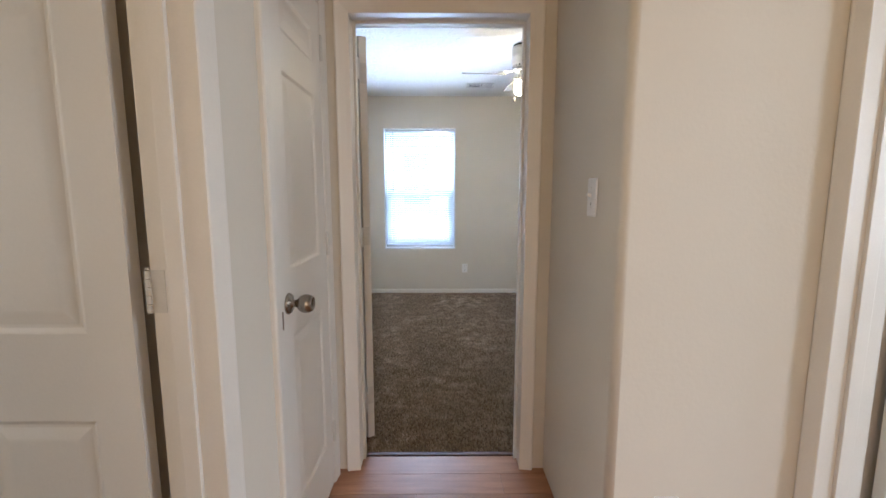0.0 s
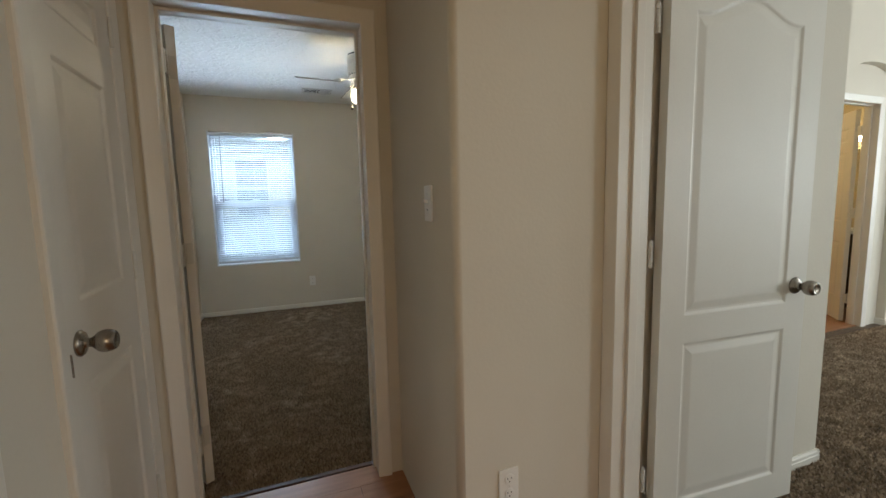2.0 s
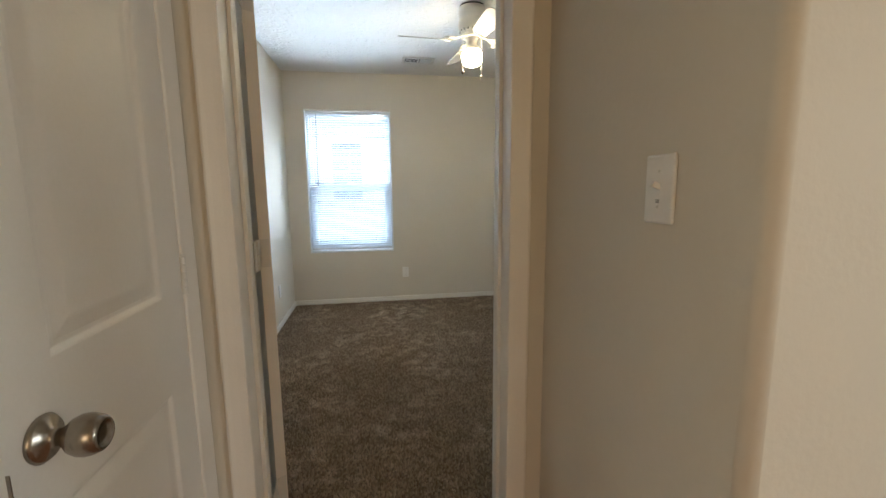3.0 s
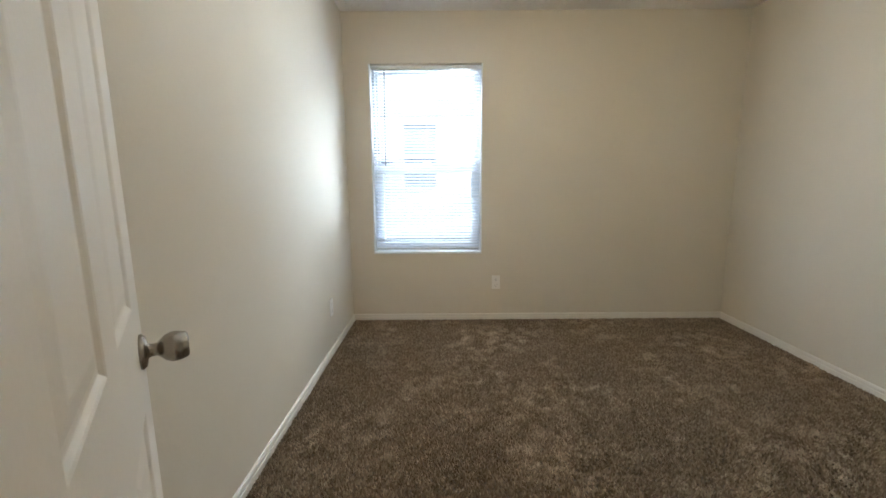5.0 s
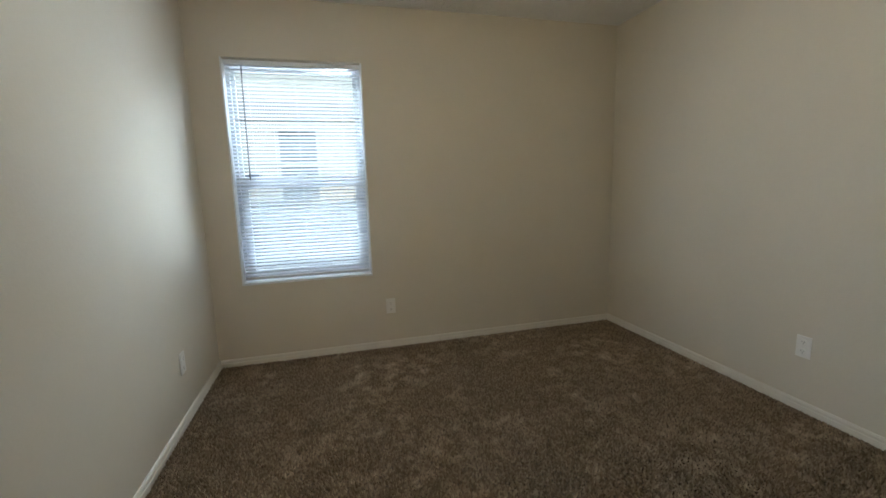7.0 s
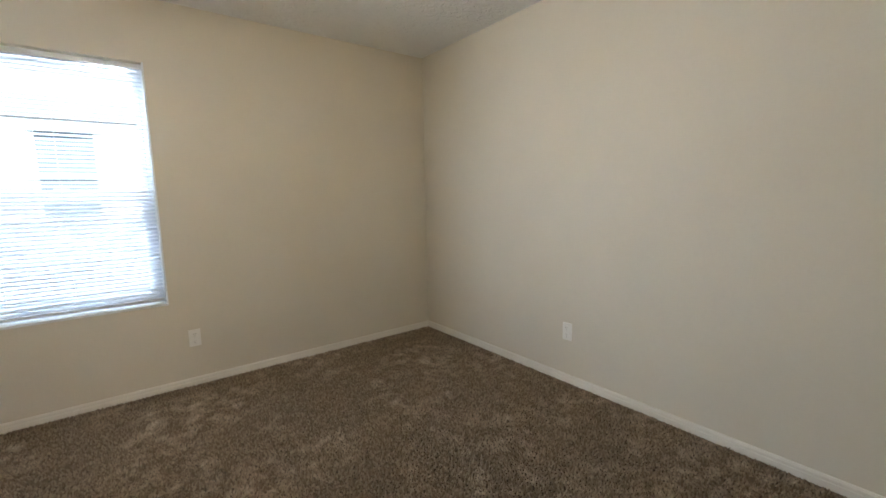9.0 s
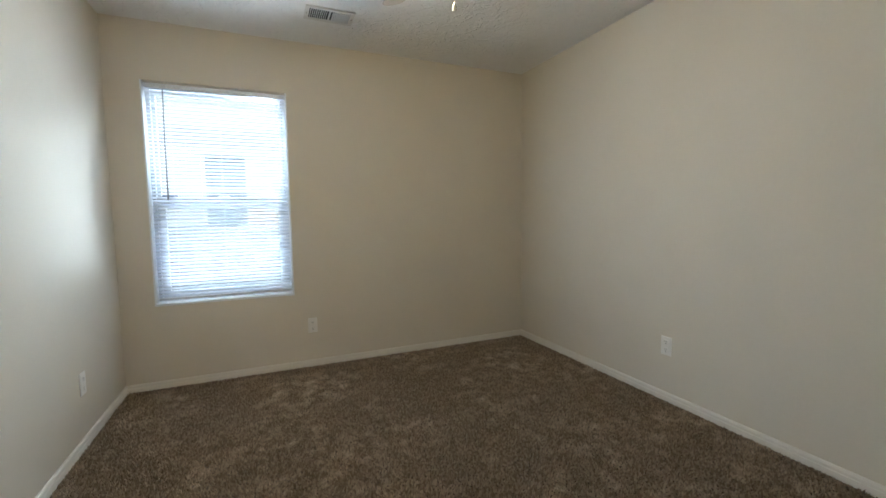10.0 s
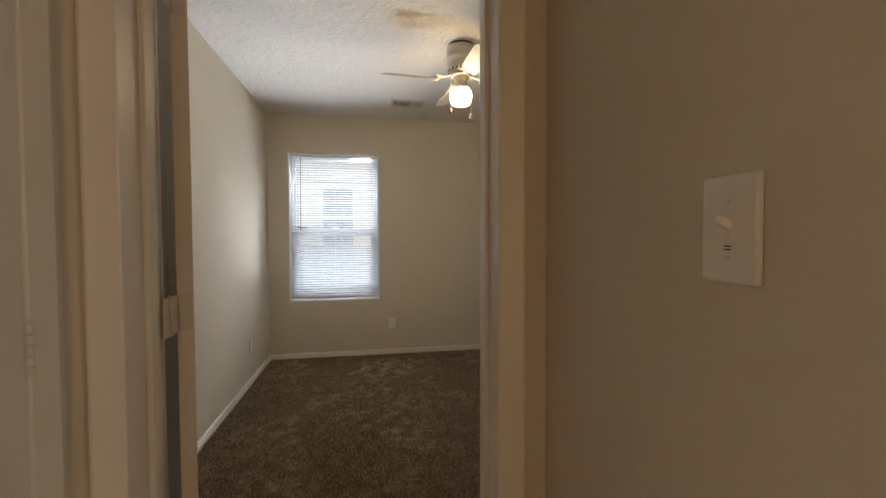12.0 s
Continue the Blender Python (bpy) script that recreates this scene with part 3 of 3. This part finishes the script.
BB = "white stepped baseboard along the carpet"
board("baseboard_north", (BW + 0.012, BN), (BE - 0.012, BN), BB)
board("baseboard_west", (BW, BY), (BW, BN), BB)
board("baseboard_east", (BE, BN), (BE, BY), BB)
board("baseboard_south", (BE - 0.012, BY), (0.46, BY), BB)
board("baseboard_leaf", (DX2 + 0.07, NY), (2.32, NY), BB)
board("baseboard_closet_end", (2.32, NY - 0.012), (2.32, HY), BB)
board("baseboard_arch_wall", (BE + 0.12, E_N), (4.31, E_N), BB)
board("baseboard_arch_end", (5.264, E_N), (5.475, E_N), BB)
board("baseboard_arch_side", (5.264, BF), (5.264, E_N - 0.012), BB)
board("baseboard_arch_left", (4.31, E_N - 0.012), (4.31, BF), BB)
board("baseboard_set_back", (5.475, E_N + 0.05), (8.0, E_N + 0.05), BB)
board("baseboard_west_room", (-3.0, 0.965), (WX - 0.13, 0.965), BB)


# ---- the bedroom window ----
def window_unit():
    x0, x1, z0, z1 = -0.659, 0.23, 0.576, 2.065
    mid = (z0 + z1) / 2 - 0.045
    w = empty("window_1", pose(0, 0, 0), "white vinyl single-hung window in the beige wall", "window", kind="structure")
    y0, y1 = BN + 0.085, BN + 0.145

    def ring(name, a, b, lo, hi, t, ya, yb, parent, bevel=0.004):
        bm = bmesh.new()
        add_box(bm, a, a + t, ya, yb, lo, hi, bevel)
        add_box(bm, b - t, b, ya, yb, lo, hi, bevel)
        add_box(bm, a + t - 0.002, b - t + 0.002, ya + 0.001, yb - 0.001, lo, lo + t, bevel)
        add_box(bm, a + t - 0.002, b - t + 0.002, ya + 0.001, yb - 0.001, hi - t, hi, bevel)
        return part(name, bm, VINYL, parent)

    ring("window_frame", x0, x1, z0, z1, 0.035, y0, y1, w)
    up = ring("upper_sash", x0 + 0.03, x1 - 0.03, mid - 0.02, z1 - 0.03, 0.03, y0 + 0.03, y1 - 0.006, w)
    low = ring("lower_sash", x0 + 0.036, x1 - 0.036, z0 + 0.036, mid + 0.02, 0.048, y0 + 0.004, y0 + 0.030, w)
    for s, a, b, lo, hi, y in ((up, x0 + 0.05, x1 - 0.05, mid, z1 - 0.05, y0 + 0.042), (low, x0 + 0.075, x1 - 0.075, z0 + 0.075, mid - 0.02, y0 + 0.017)):
        pane = part("pane", box(a, b, y, y + 0.004, lo, hi), GLASS, s)
        pane.visible_shadow = False
    part("meeting_rail", box(x0 + 0.036, x1 - 0.036, y0 - 0.004, y0 + 0.028, mid - 0.038, mid + 0.034, 0.004), VINYL, low)
    part("tilt_latch", box(x0 + 0.07, x0 + 0.165, y0 - 0.012, y0 + 0.01, mid + 0.034, mid + 0.05, 0.003), LATCH, low, "blue-grey plastic tilt latch")
    part("sash_lock", add_box(bmesh.new(), -0.25, -0.18, y0 - 0.008, y0 + 0.008, mid + 0.034, mid + 0.046, 0.003), VINYL, low)
    # the painted sill and returns of the opening
    part("window_sill", box(x0, x1, BN - 0.006, y0, z0 - 0.004, z0 + 0.012, 0.003), VINYL, w, "white painted window sill")
    part("window_return", box(x0, x0 + 0.010, BN - 0.004, y0, z0 + 0.012, z1, 0.002), VINYL, w)
    part("window_return", box(x1 - 0.010, x1, BN - 0.004, y0, z0 + 0.012, z1, 0.002), VINYL, w)


window_unit()


def blind():
    x0, x1, top, bottom, y = -0.640, 0.212, 2.058, 0.604, BLIND_Y
    b = empty("mini_blind", pose((x0 + x1) / 2, y, bottom), "white vinyl mini blind, lowered with open slats", "blind")
    inv = b.matrix_world.inverted()

    def local(bm):
        bmesh.ops.transform(bm, matrix=inv, verts=bm.verts)
        return bm

    part("headrail", local(box(x0 - 0.006, x1 + 0.006, y - 0.016, y + 0.016, top - 0.028, top, 0.003)), VINYL, b)
    part("bottom_rail", local(box(x0, x1, y - 0.012, y + 0.012, bottom, bottom + 0.013, 0.004)), mat("blind_rail", (0.62, 0.60, 0.58), 0.5), b)
    pitch, tilt, chord, bow = 0.0240, radians(BLIND_TILT), 0.0295, 0.0022
    bm = bmesh.new()
    loops = []
    for i in range(6):
        u = i / 5 - 0.5
        yy, zz = u * chord, bow * (1 - 4 * u * u)
        yy, zz = yy * math.cos(tilt) - zz * math.sin(tilt), yy * math.sin(tilt) + zz * math.cos(tilt)
        loops.append([bm.verts.new((x, yy, zz)) for x in (-(x1 - x0) / 2, (x1 - x0) / 2)])
    for p, q in zip(loops, loops[1:]):
        bm.faces.new((p[0], p[1], q[1], q[0]))
    slat = part("slat", bm, SLAT, b, smooth=True)
    n = int((top - 0.045 - bottom - 0.02) / pitch)
    for i in range(n + 2):
        s = slat if i == 0 else slat.copy()
        if i:
            scene.collection.objects.link(s)
        s.location = (0, 0, 0.030 + i * pitch)
        s.rotation_euler = (random.uniform(-0.008, 0.008), random.uniform(-0.0006, 0.0006), 0)
    for x in (x0 + 0.13, (x0 + x1) / 2, x1 - 0.13):
        for dy in (-0.0125, 0.0125):
            part("ladder_cord", local(lathe([(0.0006, bottom + 0.01), (0.0006, top - 0.02)], 5, Matrix.Translation((x, y + dy, 0)))), VINYL, b)
    wx = x0 + 0.092
    part("wand", local(lathe([(0.0052, 1.29), (0.0056, 1.32), (0.0046, 1.36), (0.0044, 2.02)], 8, pose(wx, y - 0.022, 0, 0, 0.6, 0) @ Matrix.Translation((-0.012, 0, 0)))), mat("clear_wand", (0.24, 0.25, 0.27), 0.3), b, "grey plastic tilt wand")
    part("valance_clip", local(box(x0 + 0.03, x0 + 0.05, y - 0.02, y - 0.014, top - 0.03, top, 0.001)), VINYL, b)


blind()


# ---- the ceiling fan ----
def ceiling_fan(cx, cy, turn):
    f = empty("ceiling_fan", pose(cx, cy, TOP) @ Matrix.Diagonal((1, 1, 0.94, 1)), "white four-blade ceiling fan with one lit globe", "ceiling fan")
    # near-black ring stands in for the shade in the gap above the housing
    part("gap_shade_ring", lathe([(0.080, 0.0), (0.082, -0.006), (0.080, -0.014)][::-1], 32), DARK, f, "dark ring for the shaded gap at the ceiling")
    part("motor_housing", lathe([(0.058, -0.190), (0.070, -0.186), (0.083, -0.168), (0.090, -0.140), (0.090, -0.105), (0.087, -0.100), (0.087, -0.082), (0.090, -0.078), (0.091, -0.045), (0.088, -0.014), (0.080, -0.012)], 40), FANWHITE, f, "white ribbed motor housing", True)
    for i in range(18):
        part("vent_slot", add_box(bmesh.new(), 0.0775, 0.0835, -0.004, 0.004, -0.178, -0.164, 0, pose(0, 0, 0, 0, 0, i * 20)), DARK, f)
    part("flywheel", lathe([(0.062, -0.212), (0.070, -0.208), (0.070, -0.196), (0.058, -0.188)], 32), FANWHITE, f, smooth=True)
    part("switch_housing", lathe([(0.036, -0.282), (0.040, -0.278), (0.040, -0.230), (0.050, -0.220), (0.050, -0.208)], 28), FANWHITE, f, smooth=True)
    part("globe_fitter", lathe([(0.050, -0.300), (0.057, -0.294), (0.055, -0.280), (0.038, -0.276)], 28), FANWHITE, f, smooth=True)
    part("globe", lathe([(0.010, -0.404), (0.030, -0.403), (0.050, -0.394), (0.062, -0.378), (0.069, -0.356), (0.070, -0.332), (0.066, -0.312), (0.056, -0.299), (0.046, -0.296)], 36), GLOBE, f, "lit frosted glass globe", True)
    for k in range(4):
        a = turn + 90 * k
        rm = pose(0, 0, -0.198, 0, 0, a)
        # the cast iron with its scroll
        bm = bmesh.new()
        pts = [(0.060, 0.014), (0.085, 0.010), (0.115, 0.012), (0.138, 0.034), (0.172, 0.046), (0.195, 0.030), (0.205, 0.0)]
        outline = pts + [(x, -y) for x, y in pts[-2::-1]]
        lo = [bm.verts.new((x, y, -0.005 - 0.026 * min(1, (x - 0.06) / 0.08))) for x, y in outline]
        hi = [bm.verts.new((v.co.x, v.co.y, v.co.z + 0.006)) for v in lo]
        bm.faces.new(lo[::-1])
        bm.faces.new(hi)
        for i in range(len(lo)):
            j = (i + 1) % len(lo)
            bm.faces.new((lo[i], lo[j], hi[j], hi[i]))
        for x, y in ((0.155, 0.022), (0.155, -0.022), (0.185, 0.0)):
            add_lathe(bm, [(0.007, -0.040), (0.006, -0.030)], 10, Matrix.Translation((x, y, 0)))
        bmesh.ops.recalc_face_normals(bm, faces=bm.faces)
        bmesh.ops.transform(bm, matrix=rm, verts=bm.verts)
        iron = part("blade_iron", bm, FANWHITE, f)
        # the pitched blade
        bm = bmesh.new()
        side = [(0.150, 0.046), (0.20, 0.052), (0.32, 0.060), (0.44, 0.063), (0.475, 0.058), (0.492, 0.040), (0.498, 0.015)]
        outline = side + [(x, -y) for x, y in side[::-1]]
        lo = [bm.verts.new((x, y, -0.003)) for x, y in outline]
        hi = [bm.verts.new((x, y, 0.003)) for x, y in outline]
        bm.faces.new(lo[::-1])
        bm.faces.new(hi)
        for i in range(len(lo)):
            j = (i + 1) % len(lo)
            bm.faces.new((lo[i], lo[j], hi[j], hi[i]))
        bmesh.ops.recalc_face_normals(bm, faces=bm.faces)
        bmesh.ops.transform(bm, matrix=rm @ pose(0, 0, -0.036, -19, 0, 0), verts=bm.verts)
        part("blade", bm, BLADE, f)
    for ang, drop, m in ((205, 0.205, NICKEL), (-50, 0.245, FANWHITE)):
        x, y = 0.047 * math.cos(radians(ang)) * 1.7, 0.047 * math.sin(radians(ang)) * 1.7
        ch = part("pull_chain", lathe([(0.0019, -0.235 - drop), (0.0019, -0.235)], 6, Matrix.Translation((x, y, 0))), FANWHITE, f)
        part("pull_fob", lathe([(0.002, -0.030), (0.009, -0.027), (0.0095, -0.015), (0.005, 0.0), (0.002, 0.004)], 12, Matrix.Translation((x, y, -0.235 - drop))), m, ch, smooth=True)
    return f


ceiling_fan(0.712, 3.56, 4)


def ceiling_vent(x0, x1, y0, y1):
    v = empty("ceiling_vent", pose((x0 + x1) / 2, (y0 + y1) / 2, TOP), "white metal two-way ceiling register", "vent")
    w, h = (x1 - x0) / 2, (y1 - y0) / 2
    part("backing", box(-w + 0.02, w - 0.02, -h + 0.02, h - 0.02, -0.003, -0.001), DARK, v)
    bm = bmesh.new()
    t = 0.026
    for b in ((-w, w, -h, -h + t), (-w, w, h - t, h), (-w, -w + t, -h + t, h - t), (w - t, w, -h + t, h - t), (-0.006, 0.006, -h + t, h - t)):
        add_box(bm, *b, -0.010, 0.0, 0.003)
    part("frame", bm, METAL_W, v)
    n = 9
    for s in (-1, 1):
        for i in range(n):
            x = s * (0.014 + (w - t - 0.016) * (i + 0.5) / n)
            bm = box(-0.0065, 0.0065, -h + t, h - t, -0.0006, 0.0006)
            bmesh.ops.transform(bm, matrix=pose(x, 0, -0.009, 0, 58 * s, 0), verts=bm.verts)
            part("slat", bm, METAL_W, v)
    for s in (-1, 1):
        part("screw", lathe([(0.004, -0.0115), (0.0045, -0.010)], 10, Matrix.Translation((s * (w - 0.012), 0, 0))), NICKEL, v)


ceiling_vent(0.33, 0.63, 4.67, 4.85)


# ---- outlets and switch: built facing -y ----
def outlet(m, label):
    o = empty("outlet", m, label, "outlet", "wall outlets")
    part("plate", box(-0.035, 0.035, -0.006, 0, -0.0575, 0.0575, 0.0025), PLATE, o)
    for z in (0.0245, -0.0195 - 0.005):
        rec = part("receptacle", lathe([(0.0165, 0), (0.0165, 0.0075), (0.0155, 0.0085)], 20, pose(0, 0, z, 90, 0, 0)), PLATE, o)
        for x, hh in ((-0.0065, 0.0045), (0.0065, 0.0035)):
            part("slot", box(x - 0.0011, x + 0.0011, -0.0090, -0.0080, z + 0.002 - hh + 0.002, z + 0.002 + hh), DARK, rec)
        part("slot", lathe([(0.0024, 0.0082), (0.0024, 0.009)], 10, pose(0, 0, z - 0.0085, 90, 0, 0)), DARK, rec)
    part("screw", lathe([(0.003, 0.005), (0.0025, 0.0068)], 10, pose(0, 0, 0, 90, 0, 0)), METAL_W, o)
    return o


outlet(pose(0.353, BN, 0.327), "ivory duplex outlet low on the window wall")
outlet(pose(BW, 4.59, 0.328, 0, 0, 90), "ivory duplex outlet low on the wall beside the window")
outlet(pose(BE, 3.70, 0.345, 0, 0, -90), "ivory duplex outlet low on the bare bedroom wall")
outlet(pose(0.682, NY, 0.338), "ivory duplex outlet low on the hall nook wall")


def light_switch(m):
    s = empty("light_switch", m, "ivory toggle switch plate in the hall, switched on", "light switch")
    part("plate", box(-0.036, 0.036, -0.007, 0, -0.0585, 0.0585, 0.0045), PLATE, s)
    part("toggle_frame", box(-0.0055, 0.0055, -0.0078, -0.006, -0.0125, 0.0125, 0.0005), PLATE, s)
    part("toggle", add_box(bmesh.new(), -0.0045, 0.0045, -0.022, 0.0, -0.005, 0.005, 0.0015, pose(0, 0, 0.001, -24, 0, 0)), PLATE, s)
    part("label_bars", add_box(add_box(bmesh.new(), -0.004, 0.004, -0.0082, -0.007, -0.019, -0.0175), -0.004, 0.004, -0.0082, -0.007, -0.0225, -0.021), DARK, s)
    for z in (0.030, -0.030):
        part("screw", lathe([(0.0032, 0.0065), (0.0026, 0.0078)], 12, pose(0, 0, z, 90, 0, 0)), METAL_W, s)


light_switch(pose(EX, 1.326, 1.238, 0, 0, -90))

# ---- the neighbour's side, seen between the slats ----
nb = empty("neighbour_house", pose(-0.5, 10.0, -0.32), "pale stucco house next door with a window", "house")
bm = bmesh.new()
for b in ((-8, -0.38, 0, 0.2, 0, 5.6), (0.34, 8, 0, 0.2, 0, 5.6), (-0.38, 0.34, 0, 0.2, 0, 1.35), (-0.38, 0.34, 0, 0.2, 2.55, 5.6)):
    add_box(bm, *b)
part("wall", bm, STUCCO, nb)
part("roof", prism([(-8.5, 0), (8.5, 0), (8.5, 0.25), (-8.5, 0.25)], 3.0, Matrix.Translation((0, -0.5, 5.6))), mat("grey_shingle", (0.16, 0.15, 0.14), 0.9), nb)
part("trim_band", box(-8, 8, -0.03, 0, 2.71, 3.01, 0.004), mat("grey_trim_board", (0.60, 0.60, 0.63), 0.8, scale=3), nb, "grey painted band along the wall")
win = part("window", add_box(add_box(add_box(bmesh.new(), -0.38, -0.33, 0.04, 0.1, 1.35, 2.55), 0.29, 0.34, 0.04, 0.1, 1.35, 2.55), -0.33, 0.29, 0.04, 0.1, 1.92, 1.98), VINYL, nb)
part("pane", box(-0.38, 0.34, 0.08, 0.09, 1.35, 2.55), SKYGLASS, win)


def fence():
    f = empty("yard_fence", pose(0, 7.0, -0.32), "grey board fence between the two yards", "fence")
    part("rail", box(-6, 6, 0.02, 0.06, 0.3, 0.39), FENCE, f)
    part("rail", box(-6, 6, 0.02, 0.06, 1.1, 1.19), FENCE, f)
    first = None
    for i in range(56):
        x = -4 + i * 0.146
        if first is None:
            first = part("board", box(0, 0.14, 0, 0.018, 0, 1.42, 0.003), FENCE, f)
            o = first
        else:
            o = first.copy()
            scene.collection.objects.link(o)
        o.location = (x, random.uniform(-0.002, 0.002), random.uniform(-0.006, 0.006))


fence()

# ---- the bathroom beyond the arch ----
van = empty("vanity", pose(5.86, 3.1, 0.008), "dark bathroom vanity with a pale top", "vanity")
part("cabinet", box(-0.23, 0.235, -0.6, 0.6, 0, 0.8, 0.004), CABINET, van)
part("countertop", box(-0.25, 0.238, -0.62, 0.62, 0.8, 0.84, 0.006), VINYL, van, "pale vanity top")
mirror = empty("bathroom_mirror", pose(6.1, 3.0, 1.0), "bathroom mirror above the vanity", "mirror")
part("glass", box(-0.008, -0.002, -0.5, 0.5, 0.0, 0.72, 0.001), mat("mirror_glass", (0.86, 0.87, 0.87), 0.03, 1.0), mirror)
vl = empty("vanity_light", pose(6.1, 2.95, 1.88), "brushed metal vanity light with three lit shades", "wall light")
part("back_plate", box(-0.02, -0.002, -0.3, 0.3, -0.04, 0.04, 0.004), NICKEL, vl)
SHADE = lit_mat("vanity_shade", (1.0, 0.72, 0.36), 9.0)
for sy in (-0.22, 0.0, 0.22):
    arm = part("arm", lathe([(0.008, 0.0), (0.008, 0.07)], 10, pose(-0.02, sy, 0.0, 0, -90, 0)), NICKEL, vl)
    part("shade", lathe([(0.052, -0.06), (0.05, -0.04), (0.038, 0.02), (0.022, 0.045), (0.012, 0.05)], 20, pose(-0.1, sy, -0.02)), SHADE, arm, "lit frosted glass shade", True)
bl = empty("bathroom_light", pose(4.5, 3.3, TOP), "warm lit round ceiling light in the bathroom", "ceiling light")
part("base", lathe([(0.14, -0.02), (0.145, 0.0)], 24), METAL_W, bl)
part("dome", lathe([(0.03, -0.10), (0.09, -0.085), (0.13, -0.05), (0.135, -0.02)], 24), lit_mat("bath_glow", (1.0, 0.66, 0.28), 26.0), bl, smooth=True)

# ---- floors: threshold, planks and pile ----
tagged(part("threshold_strip", box(-0.325, 0.402, 1.900, 1.925, -0.012, 0.005, 0.003), BROWN), "dark brown transition strip under the bedroom door", "threshold", kind="structure")
planks = tagged(part("floor_hall", box(-0.42, 1.05, -2.95, 1.90, -0.0125, -0.0105), BROWN), "reddish brown laminate plank floor of the hall", "floor", kind="structure")
plank_mesh = None
y, row = 1.894, 0
while y > -1.2:
    x = -0.52 - 0.37 * (row % 3)
    while x < 1.08:
        a, b = max(x, -0.53), min(x + 1.2, 1.115)
        if b - a > 0.05:
            part("plank", box(a, b - 0.0012, y - 0.1258, y, -0.010, 0.0, 0.0008), PLANK, planks)
        x += 1.2
    y -= 0.127
    row += 1


def pile(name, x0, x1, y0, y1, step, parent, height=0.014, seed=1):
    """Cut-pile tufts as leaning little pyramids, with drifts where feet and vacuum pressed them."""
    rng = np.random.default_rng(seed)
    nx, ny = int((x1 - x0) / step), int((y1 - y0) / step)
    gx, gy = np.meshgrid(np.arange(nx), np.arange(ny))
    px = (x0 + (gx.ravel() + rng.uniform(0.0, 1.0, nx * ny)) * step)
    py = (y0 + (gy.ravel() + rng.uniform(0.0, 1.0, nx * ny)) * step)
    n = len(px)

    def drift(cell):
        """Smooth random values over the floor, cell metres apart."""
        u, v = (px - x0) / cell, (py - y0) / cell
        g = rng.normal(0, 1, (int(v.max()) + 3, int(u.max()) + 3))
        i, j = u.astype(int), v.astype(int)
        fu, fv = u - i, v - j
        fu, fv = fu * fu * (3 - 2 * fu), fv * fv * (3 - 2 * fv)
        return (g[j, i] * (1 - fu) + g[j, i + 1] * fu) * (1 - fv) + (g[j + 1, i] * (1 - fu) + g[j + 1, i + 1] * fu) * fv

    ang = rng.uniform(0, 6.283, n)
    r = step * rng.uniform(0.65, 0.95, n)
    h = height * rng.uniform(0.75, 1.2, n)
    lx = 0.0012 * drift(0.16) + 0.0016 * drift(0.05) + rng.normal(0, 0.0035, n)
    ly = 0.0012 * drift(0.16) + 0.0016 * drift(0.05) + rng.normal(0, 0.0035, n)
    co = np.empty((n, 4, 3))
    for k in range(3):
        a = ang + k * 2.0944
        co[:, k] = np.stack([px + r * np.cos(a), py + r * np.sin(a), np.full(n, -0.001)], 1)
    co[:, 3] = np.stack([px + lx, py + ly, h], 1)
    idx = np.arange(n)[:, None, None] * 4 + np.array([[0, 1, 3], [1, 2, 3], [2, 0, 3]])[None]
    me = bpy.data.meshes.new(name)
    me.from_pydata(co.reshape(-1, 3).tolist(), [], idx.reshape(-1, 3).tolist())
    me.materials.append(PILE)
    ob = new(name, me)
    ob.parent = parent
    return tagged(ob, "brown cut-pile carpet tufts in uneven drifts", "", kind="stuff")


pile("carpet_tufts", BW + 0.012, BE - 0.012, 1.925, BN - 0.012, 0.0096, bpy.data.objects["floor_bedroom"])
pile("carpet_tufts", DX + 0.07, 6.2, -0.6, E_N - 0.01, 0.0112, bpy.data.objects["floor_east_room"], 0.013, 2)
